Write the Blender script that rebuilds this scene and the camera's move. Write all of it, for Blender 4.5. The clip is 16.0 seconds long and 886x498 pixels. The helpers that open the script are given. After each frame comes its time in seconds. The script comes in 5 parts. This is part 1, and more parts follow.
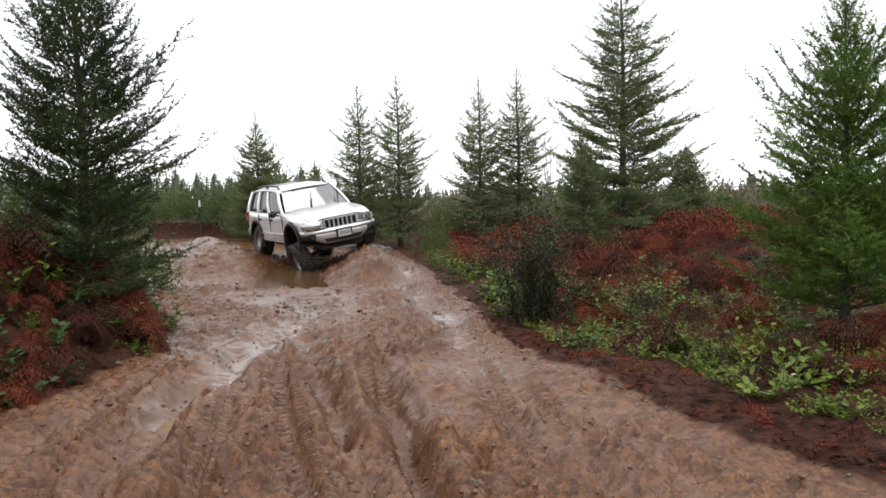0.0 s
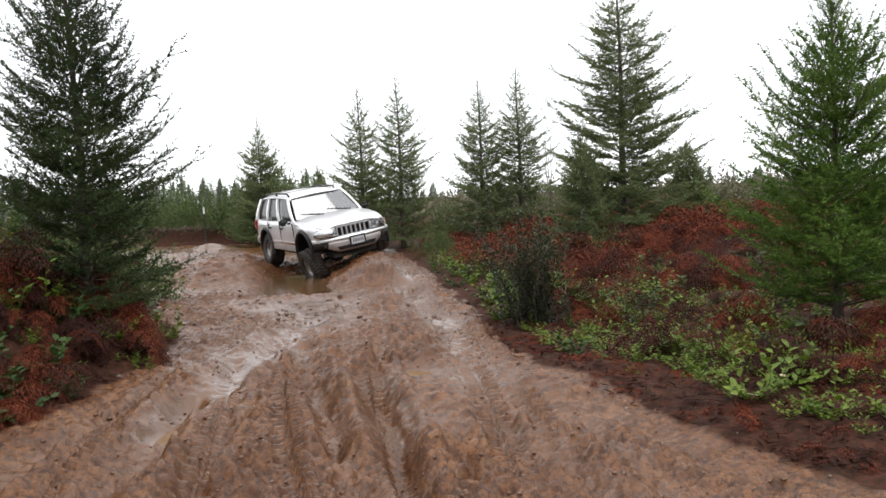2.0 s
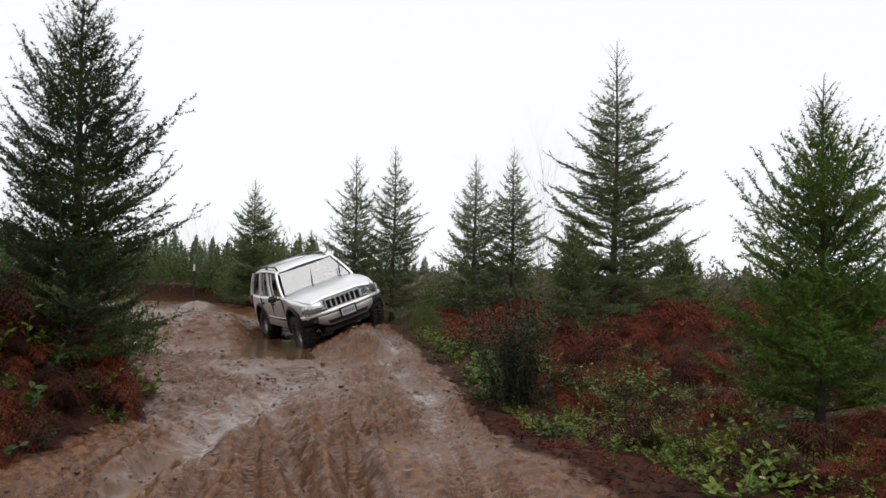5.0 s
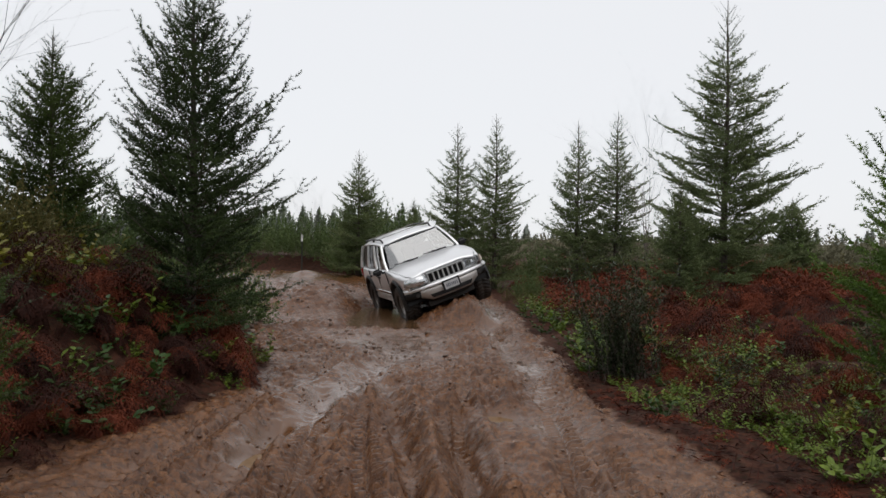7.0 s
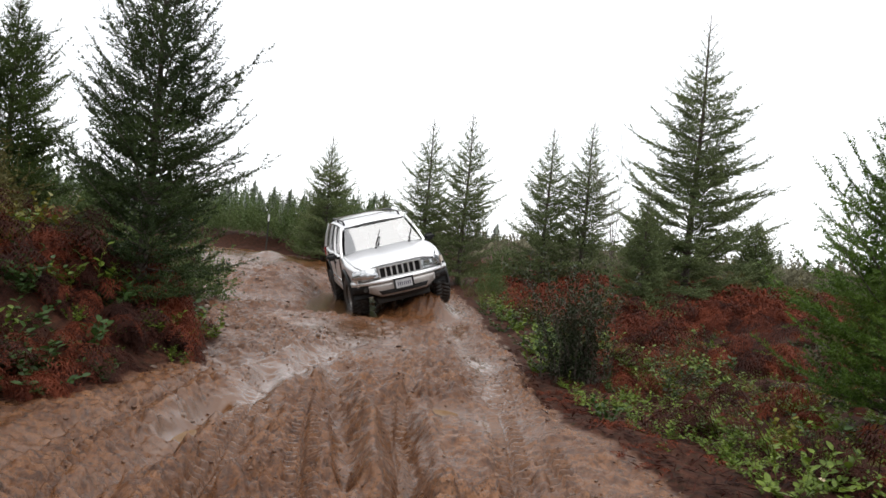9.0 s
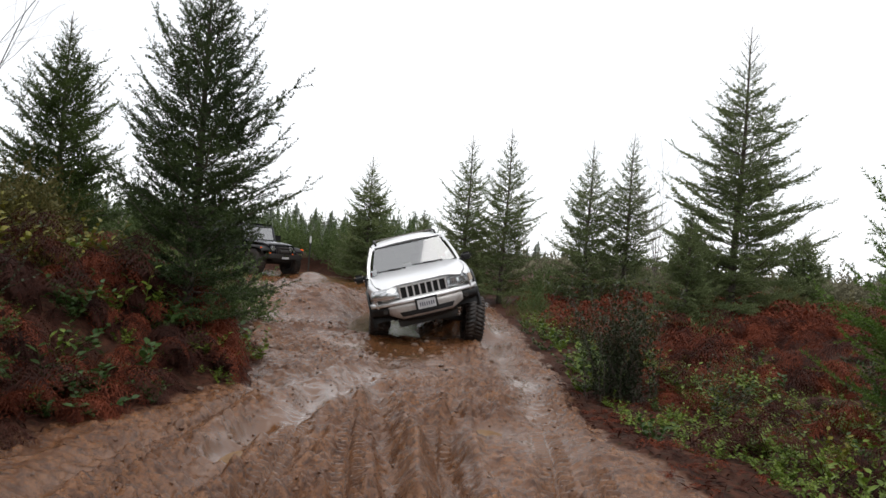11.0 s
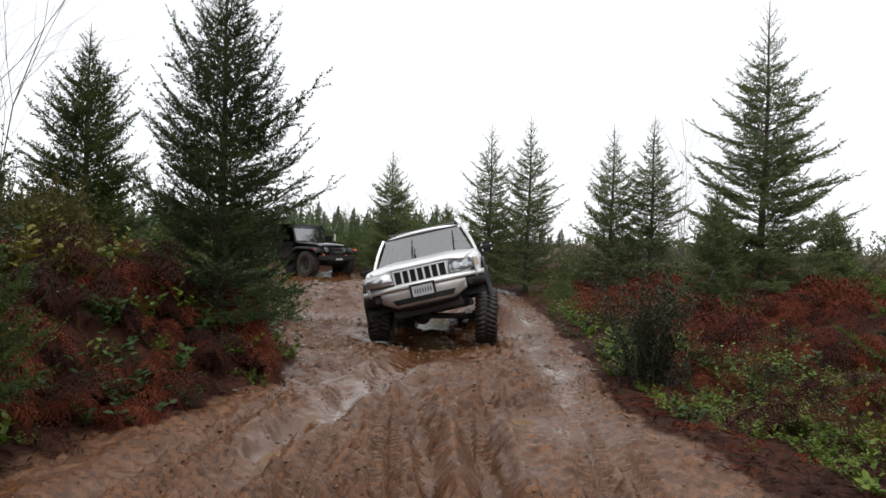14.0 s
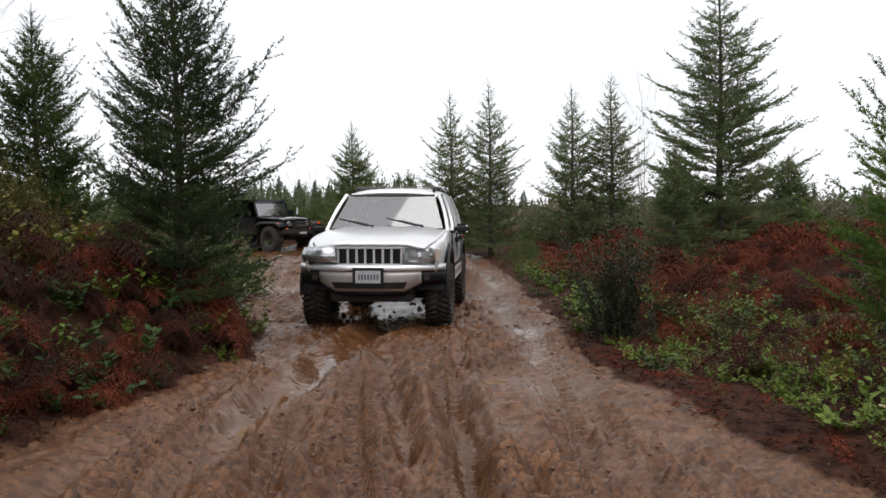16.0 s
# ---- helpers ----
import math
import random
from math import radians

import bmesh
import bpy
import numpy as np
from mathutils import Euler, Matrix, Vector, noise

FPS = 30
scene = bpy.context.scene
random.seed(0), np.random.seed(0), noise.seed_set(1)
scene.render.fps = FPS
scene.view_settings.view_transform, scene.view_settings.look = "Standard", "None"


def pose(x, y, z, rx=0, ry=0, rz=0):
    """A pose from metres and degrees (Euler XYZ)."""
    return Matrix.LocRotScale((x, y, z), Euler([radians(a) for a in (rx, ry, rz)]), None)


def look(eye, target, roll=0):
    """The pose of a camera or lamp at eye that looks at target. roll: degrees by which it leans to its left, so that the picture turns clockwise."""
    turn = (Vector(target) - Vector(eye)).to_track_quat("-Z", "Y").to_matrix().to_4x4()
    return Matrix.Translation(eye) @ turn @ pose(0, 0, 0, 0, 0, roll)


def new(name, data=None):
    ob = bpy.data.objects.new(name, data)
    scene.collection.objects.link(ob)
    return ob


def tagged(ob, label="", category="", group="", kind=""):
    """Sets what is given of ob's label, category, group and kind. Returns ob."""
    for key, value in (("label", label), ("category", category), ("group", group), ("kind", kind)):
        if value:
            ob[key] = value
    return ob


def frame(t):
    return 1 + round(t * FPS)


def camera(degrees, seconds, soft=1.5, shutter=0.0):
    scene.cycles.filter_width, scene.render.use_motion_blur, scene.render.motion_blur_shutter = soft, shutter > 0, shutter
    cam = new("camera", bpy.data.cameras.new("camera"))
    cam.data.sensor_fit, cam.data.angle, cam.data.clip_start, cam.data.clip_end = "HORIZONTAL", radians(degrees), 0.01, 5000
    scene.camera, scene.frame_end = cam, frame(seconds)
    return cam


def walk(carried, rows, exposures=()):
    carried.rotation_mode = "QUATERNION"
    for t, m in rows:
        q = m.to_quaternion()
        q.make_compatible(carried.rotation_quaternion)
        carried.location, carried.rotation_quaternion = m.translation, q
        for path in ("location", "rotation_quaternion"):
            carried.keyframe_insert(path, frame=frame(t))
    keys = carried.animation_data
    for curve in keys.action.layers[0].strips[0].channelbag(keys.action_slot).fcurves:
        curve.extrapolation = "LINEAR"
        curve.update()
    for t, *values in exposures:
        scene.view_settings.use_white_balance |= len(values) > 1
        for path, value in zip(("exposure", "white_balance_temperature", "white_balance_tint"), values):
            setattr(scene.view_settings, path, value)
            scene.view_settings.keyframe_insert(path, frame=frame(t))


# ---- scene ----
cam = camera(57.57, 16.0)
# seconds, place, yaw, pitch, roll of the hand-held camera
PATH = [
    (0, -0.170, 0.036, 1.515, 0.16, -3.64, -1.39),
    (0.5, -0.122, 0.041, 1.581, 7.01, -4.34, -5.65),
    (1, -0.070, -0.016, 1.598, 6.39, -3.96, -4.99),
    (1.5, -0.049, -0.037, 1.599, 2.81, -4.21, -5.81),
    (2, -0.038, -0.035, 1.592, 0.71, -3.71, -2.81),
    (2.5, -0.042, -0.048, 1.592, 0.53, -2.01, -1.44),
    (3, -0.041, -0.062, 1.589, -0.75, -0.59, -0.34),
    (3.5, -0.047, -0.059, 1.583, -0.64, -1.13, 1.01),
    (3.7, -0.035, -0.069, 1.582, -0.81, -0.88, 1.19),
    (5.8, -0.047, -0.073, 1.621, 2.27, 2.24, 2.65),
    (6, -0.050, -0.071, 1.628, 3.79, 1.14, 2.42),
    (6.5, -0.054, -0.067, 1.637, 5.47, 0.18, 1.55),
    (7, -0.050, -0.071, 1.637, 7.09, -0.83, 1.09),
    (7.5, -0.045, -0.110, 1.616, 6.75, -1.64, 3.59),
    (8, 0.010, -0.025, 1.580, 3.38, -3.03, 6.73),
    (8.2, 0.033, 0.033, 1.593, 4.37, -2.60, 6.39),
    (10.3, 0.039, 0.049, 1.593, 5.15, -0.40, 5.28),
    (10.5, 0.039, 0.050, 1.592, 5.78, -0.26, 5.42),
    (11, 0.031, 0.043, 1.594, 7.89, -0.01, 4.93),
    (11.5, 0.025, 0.041, 1.597, 8.99, 0.19, 4.23),
    (12, 0.021, 0.040, 1.595, 8.84, -0.47, 3.99),
    (12.5, 0.019, 0.037, 1.597, 8.80, -0.10, 4.00),
    (13, 0.015, 0.038, 1.593, 8.53, -0.18, 4.07),
    (13.5, 0.011, 0.050, 1.603, 8.36, 0.28, 2.95),
    (14, 0.007, 0.029, 1.600, 9.52, -0.68, 2.17),
    (14.5, 0.014, 0.032, 1.598, 8.82, -0.96, 1.63),
    (15, 0.020, 0.038, 1.594, 8.27, -0.79, 1.06),
    (15.5, 0.010, 0.037, 1.594, 8.79, -0.36, -0.05),
    (16, 0.015, 0.021, 1.578, 7.00, -2.98, -0.92),
]
EXPOSURES = [(0, 0.25), (3.7, 0.3), (5.8, -0.68), (6.8, -0.62), (7.5, -0.25), (8.0, 0.1), (10.3, 0.05), (11, -0.12), (12.5, -0.22), (16, -0.25)]
walk(cam, [(t, pose(x, y, z, 90 + p, 0, yw) @ pose(0, 0, 0, 0, 0, r)) for t, x, y, z, yw, p, r in PATH], EXPOSURES)

# ---- overcast daylight ----
world = bpy.data.worlds.new("overcast_sky")
scene.world = world
world.use_nodes = True
wn = world.node_tree
sky = wn.nodes.new("ShaderNodeTexSky")
sky.sky_type, sky.sun_disc = "NISHITA", False
sky.sun_elevation, sky.sun_rotation = radians(35), radians(150)
cloud = wn.nodes.new("ShaderNodeMixRGB")
cloud.inputs["Fac"].default_value = 0.93
cloud.inputs["Color2"].default_value = (11.0, 11.15, 11.5, 1)
wn.links.new(sky.outputs["Color"], cloud.inputs["Color1"])
wn.links.new(cloud.outputs["Color"], wn.nodes["Background"].inputs["Color"])
wn.nodes["Background"].inputs["Strength"].default_value = 0.12
sun_data = bpy.data.lights.new("sun", "SUN")
sun_data.energy, sun_data.angle, sun_data.color = 1.4, radians(60), (1.0, 0.97, 0.94)
sun = new("sun", sun_data)
sun.matrix_world = look((0, 0, 40), (-5, 10, 0))

# ---- materials ----
def nodes(name):
    m = bpy.data.materials.new(name)
    m.use_nodes = True
    return m, m.node_tree, m.node_tree.nodes["Principled BSDF"]


def noise_node(nt, scale, detail=4, rough=0.6, coord="Object"):
    tc, n = nt.nodes.new("ShaderNodeTexCoord"), nt.nodes.new("ShaderNodeTexNoise")
    n.inputs["Scale"].default_value, n.inputs["Detail"].default_value, n.inputs["Roughness"].default_value = scale, detail, rough
    nt.links.new(tc.outputs[coord], n.inputs["Vector"])
    return n.outputs["Fac"]


def ramp(nt, value, lo, hi, a=(0, 0, 0), b=(1, 1, 1)):
    r = nt.nodes.new("ShaderNodeValToRGB")
    r.color_ramp.elements[0].position, r.color_ramp.elements[1].position = lo, hi
    r.color_ramp.elements[0].color, r.color_ramp.elements[1].color = (*a, 1), (*b, 1)
    nt.links.new(value, r.inputs["Fac"])
    return r.outputs["Color"]


def mix(nt, fac, a, b):
    m = nt.nodes.new("ShaderNodeMixRGB")
    for key, v in (("Fac", fac), ("Color1", a), ("Color2", b)):
        if isinstance(v, tuple):
            m.inputs[key].default_value = (*v, 1)
        elif isinstance(v, (int, float)):
            m.inputs[key].default_value = v
        else:
            nt.links.new(v, m.inputs[key])
    return m.outputs["Color"]


def bump(nt, bsdf, value, strength, distance):
    b = nt.nodes.new("ShaderNodeBump")
    b.inputs["Strength"].default_value, b.inputs["Distance"].default_value = strength, distance
    nt.links.new(value, b.inputs["Height"])
    nt.links.new(b.outputs["Normal"], bsdf.inputs["Normal"])


def surface(name, a, b, scale=8, rough=0.6, metal=0.0, coat=0.0, fine=0.0, spec=0.5):
    """Two colours mottled at two scales, with uneven roughness and a little relief."""
    m, nt, p = nodes(name)
    n1, n2 = noise_node(nt, scale), noise_node(nt, scale * 7, 3)
    c = mix(nt, ramp(nt, n1, 0.35, 0.65), a, b)
    c = mix(nt, ramp(nt, n2, 0.45, 0.8, (0, 0, 0), (0.4, 0.4, 0.4)), c, tuple(v * 0.55 for v in a))
    nt.links.new(c, p.inputs["Base Color"])
    nt.links.new(ramp(nt, n1, 0.3, 0.7, (rough * 0.8,) * 3, (min(1, rough * 1.2),) * 3), p.inputs["Roughness"])
    p.inputs["Metallic"].default_value, p.inputs["Coat Weight"].default_value = metal, coat
    p.inputs["Specular IOR Level"].default_value = spec
    if fine:
        bump(nt, p, n2, 0.5, fine)
    return m


def foliage(name, a, b, scale=2.5, rough=0.5, through_light=0.25):
    """Leaves or needles: two greens or browns, some light passing through."""
    m, nt, p = nodes(name)
    n1, n2 = noise_node(nt, scale, 3), noise_node(nt, scale * 12, 2)
    c = mix(nt, ramp(nt, n1, 0.35, 0.65), a, b)
    c = mix(nt, ramp(nt, n2, 0.5, 0.75, (0, 0, 0), (0.5, 0.5, 0.5)), c, tuple(min(1, v * 1.7) for v in b))
    nt.links.new(c, p.inputs["Base Color"])
    p.inputs["Roughness"].default_value = rough
    p.inputs["Specular IOR Level"].default_value = 0.22
    t, ms = nt.nodes.new("ShaderNodeBsdfTranslucent"), nt.nodes.new("ShaderNodeMixShader")
    nt.links.new(c, t.inputs["Color"])
    ms.inputs["Fac"].default_value = through_light
    nt.links.new(p.outputs[0], ms.inputs[1])
    nt.links.new(t.outputs[0], ms.inputs[2])
    nt.links.new(ms.outputs[0], nt.nodes["Material Output"].inputs["Surface"])
    return m


def ground_material():
    m, nt, p = nodes("wet_mud_and_forest_litter")

    def attribute(name):
        a = nt.nodes.new("ShaderNodeAttribute")
        a.attribute_name = name
        return a.outputs["Fac"]
    mud, wet = attribute("mud"), attribute("wet")
    n1, n2, n3, n4 = noise_node(nt, 1.1, 5), noise_node(nt, 9, 5, 0.7), noise_node(nt, 55, 4, 0.7), noise_node(nt, 26, 3)
    n5, n6 = noise_node(nt, 38, 3, 0.75), noise_node(nt, 15, 4, 0.7)
    tan = mix(nt, ramp(nt, n1, 0.35, 0.65), (0.130, 0.051, 0.018), (0.200, 0.088, 0.035))
    tan = mix(nt, ramp(nt, n2, 0.46, 0.58, (0, 0, 0), (0.7, 0.7, 0.7)), tan, (0.070, 0.025, 0.009))
    tan = mix(nt, ramp(nt, n6, 0.50, 0.60, (0, 0, 0), (0.8, 0.8, 0.8)), tan, (0.040, 0.015, 0.007))
    # n5 specks painted near black stand in for the shade in small pits
    tan = mix(nt, ramp(nt, n5, 0.54, 0.62, (0, 0, 0), (0.85, 0.85, 0.85)), tan, (0.022, 0.009, 0.005))
    tan = mix(nt, ramp(nt, n3, 0.57, 0.68, (0, 0, 0), (0.6, 0.6, 0.6)), tan, (0.25, 0.132, 0.068))
    tan = mix(nt, wet, tan, (0.115, 0.050, 0.020))
    litter = mix(nt, ramp(nt, n2, 0.4, 0.62), (0.026, 0.011, 0.007), (0.070, 0.027, 0.016))
    litter = mix(nt, ramp(nt, n4, 0.55, 0.75), litter, (0.016, 0.019, 0.009))
    litter = mix(nt, ramp(nt, n3, 0.62, 0.75, (0, 0, 0), (0.6, 0.6, 0.6)), litter, (0.10, 0.05, 0.034))
    edge = nt.nodes.new("ShaderNodeMath")
    edge.operation = "ADD"
    nt.links.new(mud, edge.inputs[0])
    shifted = nt.nodes.new("ShaderNodeMath")
    shifted.operation = "MULTIPLY_ADD"
    shifted.inputs[1].default_value, shifted.inputs[2].default_value = 0.9, -0.45
    nt.links.new(n2, shifted.inputs[0])
    nt.links.new(shifted.outputs[0], edge.inputs[1])
    on_road = ramp(nt, edge.outputs[0], 0.38, 0.80)
    nt.links.new(mix(nt, on_road, litter, tan), p.inputs["Base Color"])
    damp = mix(nt, ramp(nt, n2, 0.40, 0.62), (0.20,) * 3, (0.45,) * 3)
    gloss = mix(nt, wet, damp, (0.07,) * 3)
    nt.links.new(mix(nt, on_road, (0.85,) * 3, gloss), p.inputs["Roughness"])
    nt.links.new(mix(nt, on_road, (0.12,) * 3, mix(nt, wet, (0.34,) * 3, (0.75,) * 3)), p.inputs["Specular IOR Level"])
    b1, b2 = nt.nodes.new("ShaderNodeBump"), nt.nodes.new("ShaderNodeBump")
    b1.inputs["Distance"].default_value, b2.inputs["Distance"].default_value = 0.018, 0.009
    strength = mix(nt, wet, (1.0,) * 3, (0.22,) * 3)
    nt.links.new(strength, b1.inputs["Strength"])
    nt.links.new(strength, b2.inputs["Strength"])
    nt.links.new(n2, b1.inputs["Height"])
    nt.links.new(n3, b2.inputs["Height"])
    nt.links.new(b1.outputs["Normal"], b2.inputs["Normal"])
    nt.links.new(b2.outputs["Normal"], p.inputs["Normal"])
    return m


def glass_material(name, tint, ior=1.5):
    m, nt, p = nodes(name)
    nt.nodes.remove(p)
    t, g, f, ms = (nt.nodes.new("ShaderNode" + k) for k in ("BsdfTransparent", "BsdfGlossy", "Fresnel", "MixShader"))
    t.inputs["Color"].default_value, g.inputs["Roughness"].default_value, f.inputs["IOR"].default_value = (*tint, 1), 0.04, ior
    for a, b in ((f.outputs[0], ms.inputs[0]), (t.outputs[0], ms.inputs[1]), (g.outputs[0], ms.inputs[2]), (ms.outputs[0], nt.nodes["Material Output"].inputs["Surface"])):
        nt.links.new(a, b)
    return m


def muddy_paint(name, paint, metal, rough, mud_top, mud_amount):
    """Car paint with dried splashes of mud that thin out upwards."""
    m, nt, p = nodes(name)
    tc, sep = nt.nodes.new("ShaderNodeTexCoord"), nt.nodes.new("ShaderNodeSeparateXYZ")
    nt.links.new(tc.outputs["Object"], sep.inputs[0])
    up = nt.nodes.new("ShaderNodeMapRange")
    up.inputs["From Min"].default_value, up.inputs["From Max"].default_value = 0.25, mud_top
    up.inputs["To Min"].default_value, up.inputs["To Max"].default_value = mud_amount, 0.0
    nt.links.new(sep.outputs["Z"], up.inputs["Value"])
    spots = nt.nodes.new("ShaderNodeMath")
    spots.operation = "MULTIPLY"
    nt.links.new(up.outputs[0], spots.inputs[0])
    nt.links.new(ramp(nt, noise_node(nt, 5, 6, 0.75), 0.38, 0.62), spots.inputs[1])
    tone = mix(nt, ramp(nt, noise_node(nt, 2.2, 3), 0.3, 0.7), tuple(v * 0.93 for v in paint), paint)
    nt.links.new(mix(nt, spots.outputs[0], tone, (0.14, 0.095, 0.068)), p.inputs["Base Color"])
    nt.links.new(mix(nt, spots.outputs[0], (rough,) * 3, (0.7,) * 3), p.inputs["Roughness"])
    nt.links.new(mix(nt, spots.outputs[0], (metal,) * 3, (0.0,) * 3), p.inputs["Metallic"])
    p.inputs["Coat Weight"].default_value, p.inputs["Coat Roughness"].default_value = 0.5, 0.08
    return m


def glow(name, colour, strength):
    m, nt, p = nodes(name)
    p.inputs["Base Color"].default_value = (*colour, 1)
    p.inputs["Emission Color"].default_value, p.inputs["Emission Strength"].default_value = (*colour, 1), strength
    p.inputs["Roughness"].default_value = 0.2
    return m


MUD = ground_material()
BARK = surface("fir_bark", (0.060, 0.045, 0.036), (0.110, 0.090, 0.075), 22, 0.9, fine=0.01)
GREY_TWIG = surface("bare_twig", (0.09, 0.072, 0.064), (0.15, 0.125, 0.11), 14, 0.85)
NEEDLE_DARK = foliage("dark_fir_needles", (0.021, 0.038, 0.012), (0.050, 0.074, 0.021), 1.6)
NEEDLE_FRESH = foliage("fresh_fir_needles", (0.048, 0.098, 0.016), (0.118, 0.190, 0.030), 1.6)
NEEDLE_MID = foliage("mid_green_fir_needles", (0.036, 0.058, 0.013), (0.068, 0.098, 0.022), 1.6)
# paler than the near firs: the haze between is mixed into the green
NEEDLE_FAR = foliage("haze_lightened_fir_needles", (0.098, 0.132, 0.052), (0.165, 0.198, 0.084), 1.1, 0.5, 0.35)
# distance haze is painted into this washed-out grey-green
NEEDLE_MISTY = foliage("haze_washed_fir_needles", (0.215, 0.240, 0.205), (0.275, 0.300, 0.260), 0.1, 0.9, 0.1)
RUST = foliage("dead_bracken", (0.062, 0.014, 0.007), (0.165, 0.038, 0.016), 2.2, 0.75)
RUST_DARK = foliage("dark_dead_bracken", (0.020, 0.007, 0.005), (0.058, 0.016, 0.009), 2.2, 0.75)
SALAL = foliage("salal_leaf", (0.058, 0.100, 0.012), (0.150, 0.205, 0.028), 3.5, 0.36)
SALAL_DARK = foliage("old_salal_leaf", (0.020, 0.046, 0.010), (0.052, 0.090, 0.022), 3.5, 0.4)
YELLOW = foliage("yellowing_leaf", (0.11, 0.12, 0.017), (0.20, 0.17, 0.025), 3.0, 0.4)
SHRUB = foliage("grey_green_shrub_leaf", (0.020, 0.031, 0.013), (0.048, 0.062, 0.030), 4.0, 0.45)
BROOM = foliage("broom_green", (0.070, 0.108, 0.034), (0.120, 0.160, 0.056), 1.0, 0.6)
# scrub colour with the distance haze painted in
SCRUB_HAZED = foliage("far_scrub", (0.110, 0.108, 0.066), (0.165, 0.150, 0.098), 0.3, 0.8)
OLIVE = foliage("olive_scrub", (0.085, 0.080, 0.024), (0.130, 0.110, 0.038), 1.5, 0.6)
PALE_LEAF = surface("pale_dead_leaf", (0.42, 0.33, 0.20), (0.55, 0.45, 0.30), 30, 0.6)
CLOD = surface("mud_clod", (0.075, 0.032, 0.015), (0.15, 0.072, 0.034), 6, 0.4, fine=0.006)
STONE = surface("wet_stone", (0.085, 0.050, 0.032), (0.20, 0.14, 0.105), 18, 0.5, fine=0.004)
SILVER = muddy_paint("silver_metallic_paint", (0.80, 0.80, 0.805), 0.6, 0.28, 0.85, 0.5)
SILVER_TRIM = muddy_paint("lower_silver_trim", (0.52, 0.49, 0.47), 0.45, 0.38, 0.85, 0.6)
BLACK_PAINT = muddy_paint("black_car_paint", (0.010, 0.010, 0.014), 0.0, 0.15, 1.0, 0.5)
CHROME = surface("chrome", (0.75, 0.75, 0.76), (0.82, 0.82, 0.83), 12, 0.12, metal=1.0)
PLASTIC = surface("black_plastic", (0.008, 0.008, 0.009), (0.015, 0.0145, 0.014), 20, 0.5, spec=0.35)
RUBBER = surface("muddy_rubber", (0.012, 0.011, 0.010), (0.045, 0.030, 0.022), 6, 0.6, fine=0.004)
ALLOY = surface("muddy_alloy", (0.22, 0.20, 0.19), (0.34, 0.32, 0.30), 9, 0.4, metal=0.7)
STEEL_DARK = surface("muddy_chassis", (0.012, 0.011, 0.010), (0.034, 0.027, 0.022), 7, 0.7)
CLOTH = surface("grey_seat_cloth", (0.035, 0.035, 0.038), (0.055, 0.053, 0.055), 40, 0.9)
LENS = surface("headlight_reflector", (0.50, 0.51, 0.52), (0.70, 0.71, 0.72), 16, 0.18, metal=0.8)
LENS_CLEAR = glass_material("clear_lens", (0.92, 0.94, 0.95), 1.5)
WINDSHIELD = glass_material("windshield_glass", (0.50, 0.55, 0.54), 4.0)
TINTED = glass_material("tinted_glass", (0.16, 0.17, 0.18), 1.6)
RED_LENS = surface("red_lens", (0.30, 0.012, 0.010), (0.38, 0.02, 0.014), 20, 0.15)
AMBER = glow("lit_amber_lens", (1.0, 0.16, 0.03), 0.4)
AMBER_OFF = surface("amber_lens", (0.40, 0.32, 0.26), (0.48, 0.40, 0.32), 20, 0.15)
PLATE_WHITE = surface("plate_white", (0.42, 0.42, 0.43), (0.55, 0.55, 0.56), 12, 0.4)
PLATE_BLUE = surface("plate_ink", (0.09, 0.09, 0.12), (0.12, 0.12, 0.15), 12, 0.5)
PUDDLE = surface("muddy_water", (0.170, 0.098, 0.045), (0.210, 0.125, 0.060), 1.5, 0.16, fine=0.004, spec=0.06)
POOL = surface("churned_muddy_water", (0.085, 0.043, 0.019), (0.125, 0.068, 0.031), 1.5, 0.09, fine=0.012, spec=0.5)
POST_GREEN = surface("green_post_paint", (0.020, 0.026, 0.020), (0.040, 0.044, 0.034), 10, 0.6)
POST_TIP = surface("white_post_tip", (0.62, 0.62, 0.60), (0.72, 0.72, 0.70), 10, 0.6)

# ---- mesh helpers ----
rng = np.random.default_rng(7)


def mesh_from(name, verts, faces, material, smooth=False):
    """A mesh from arrays: verts n x 3, faces m x 3 or m x 4."""
    verts, faces = np.asarray(verts, np.float32), np.asarray(faces, np.int32)
    me = bpy.data.meshes.new(name)
    k = faces.shape[1]
    me.vertices.add(len(verts))
    me.vertices.foreach_set("co", verts.ravel())
    me.loops.add(faces.size)
    me.loops.foreach_set("vertex_index", faces.ravel())
    me.polygons.add(len(faces))
    me.polygons.foreach_set("loop_start", np.arange(0, faces.size, k, dtype=np.int32))
    me.polygons.foreach_set("loop_total", np.full(len(faces), k, np.int32))
    if smooth:
        me.polygons.foreach_set("use_smooth", np.ones(len(faces), bool))
    me.update(calc_edges=True)
    me.materials.append(material)
    return me


def part(name, data, material=None, parent=None, label=""):
    """Links a bmesh or mesh as one object, under a thing or a part."""
    if isinstance(data, bmesh.types.BMesh):
        bmesh.ops.recalc_face_normals(data, faces=data.faces)
        me = bpy.data.meshes.new(name)
        data.to_mesh(me)
        data.free()
        me.materials.append(material)
        data = me
    ob = new(name, data)
    ob.parent = parent
    if label:
        ob["label"] = label
    return ob


def box(bm, x0, x1, y0, y1, z0, z1, m=None):
    vs = bmesh.ops.create_cube(bm, size=1)["verts"]
    for v in vs:
        v.co = Vector((x0 if v.co.x < 0 else x1, y0 if v.co.y < 0 else y1, z0 if v.co.z < 0 else z1))
        if m:
            v.co = m @ v.co
    return vs


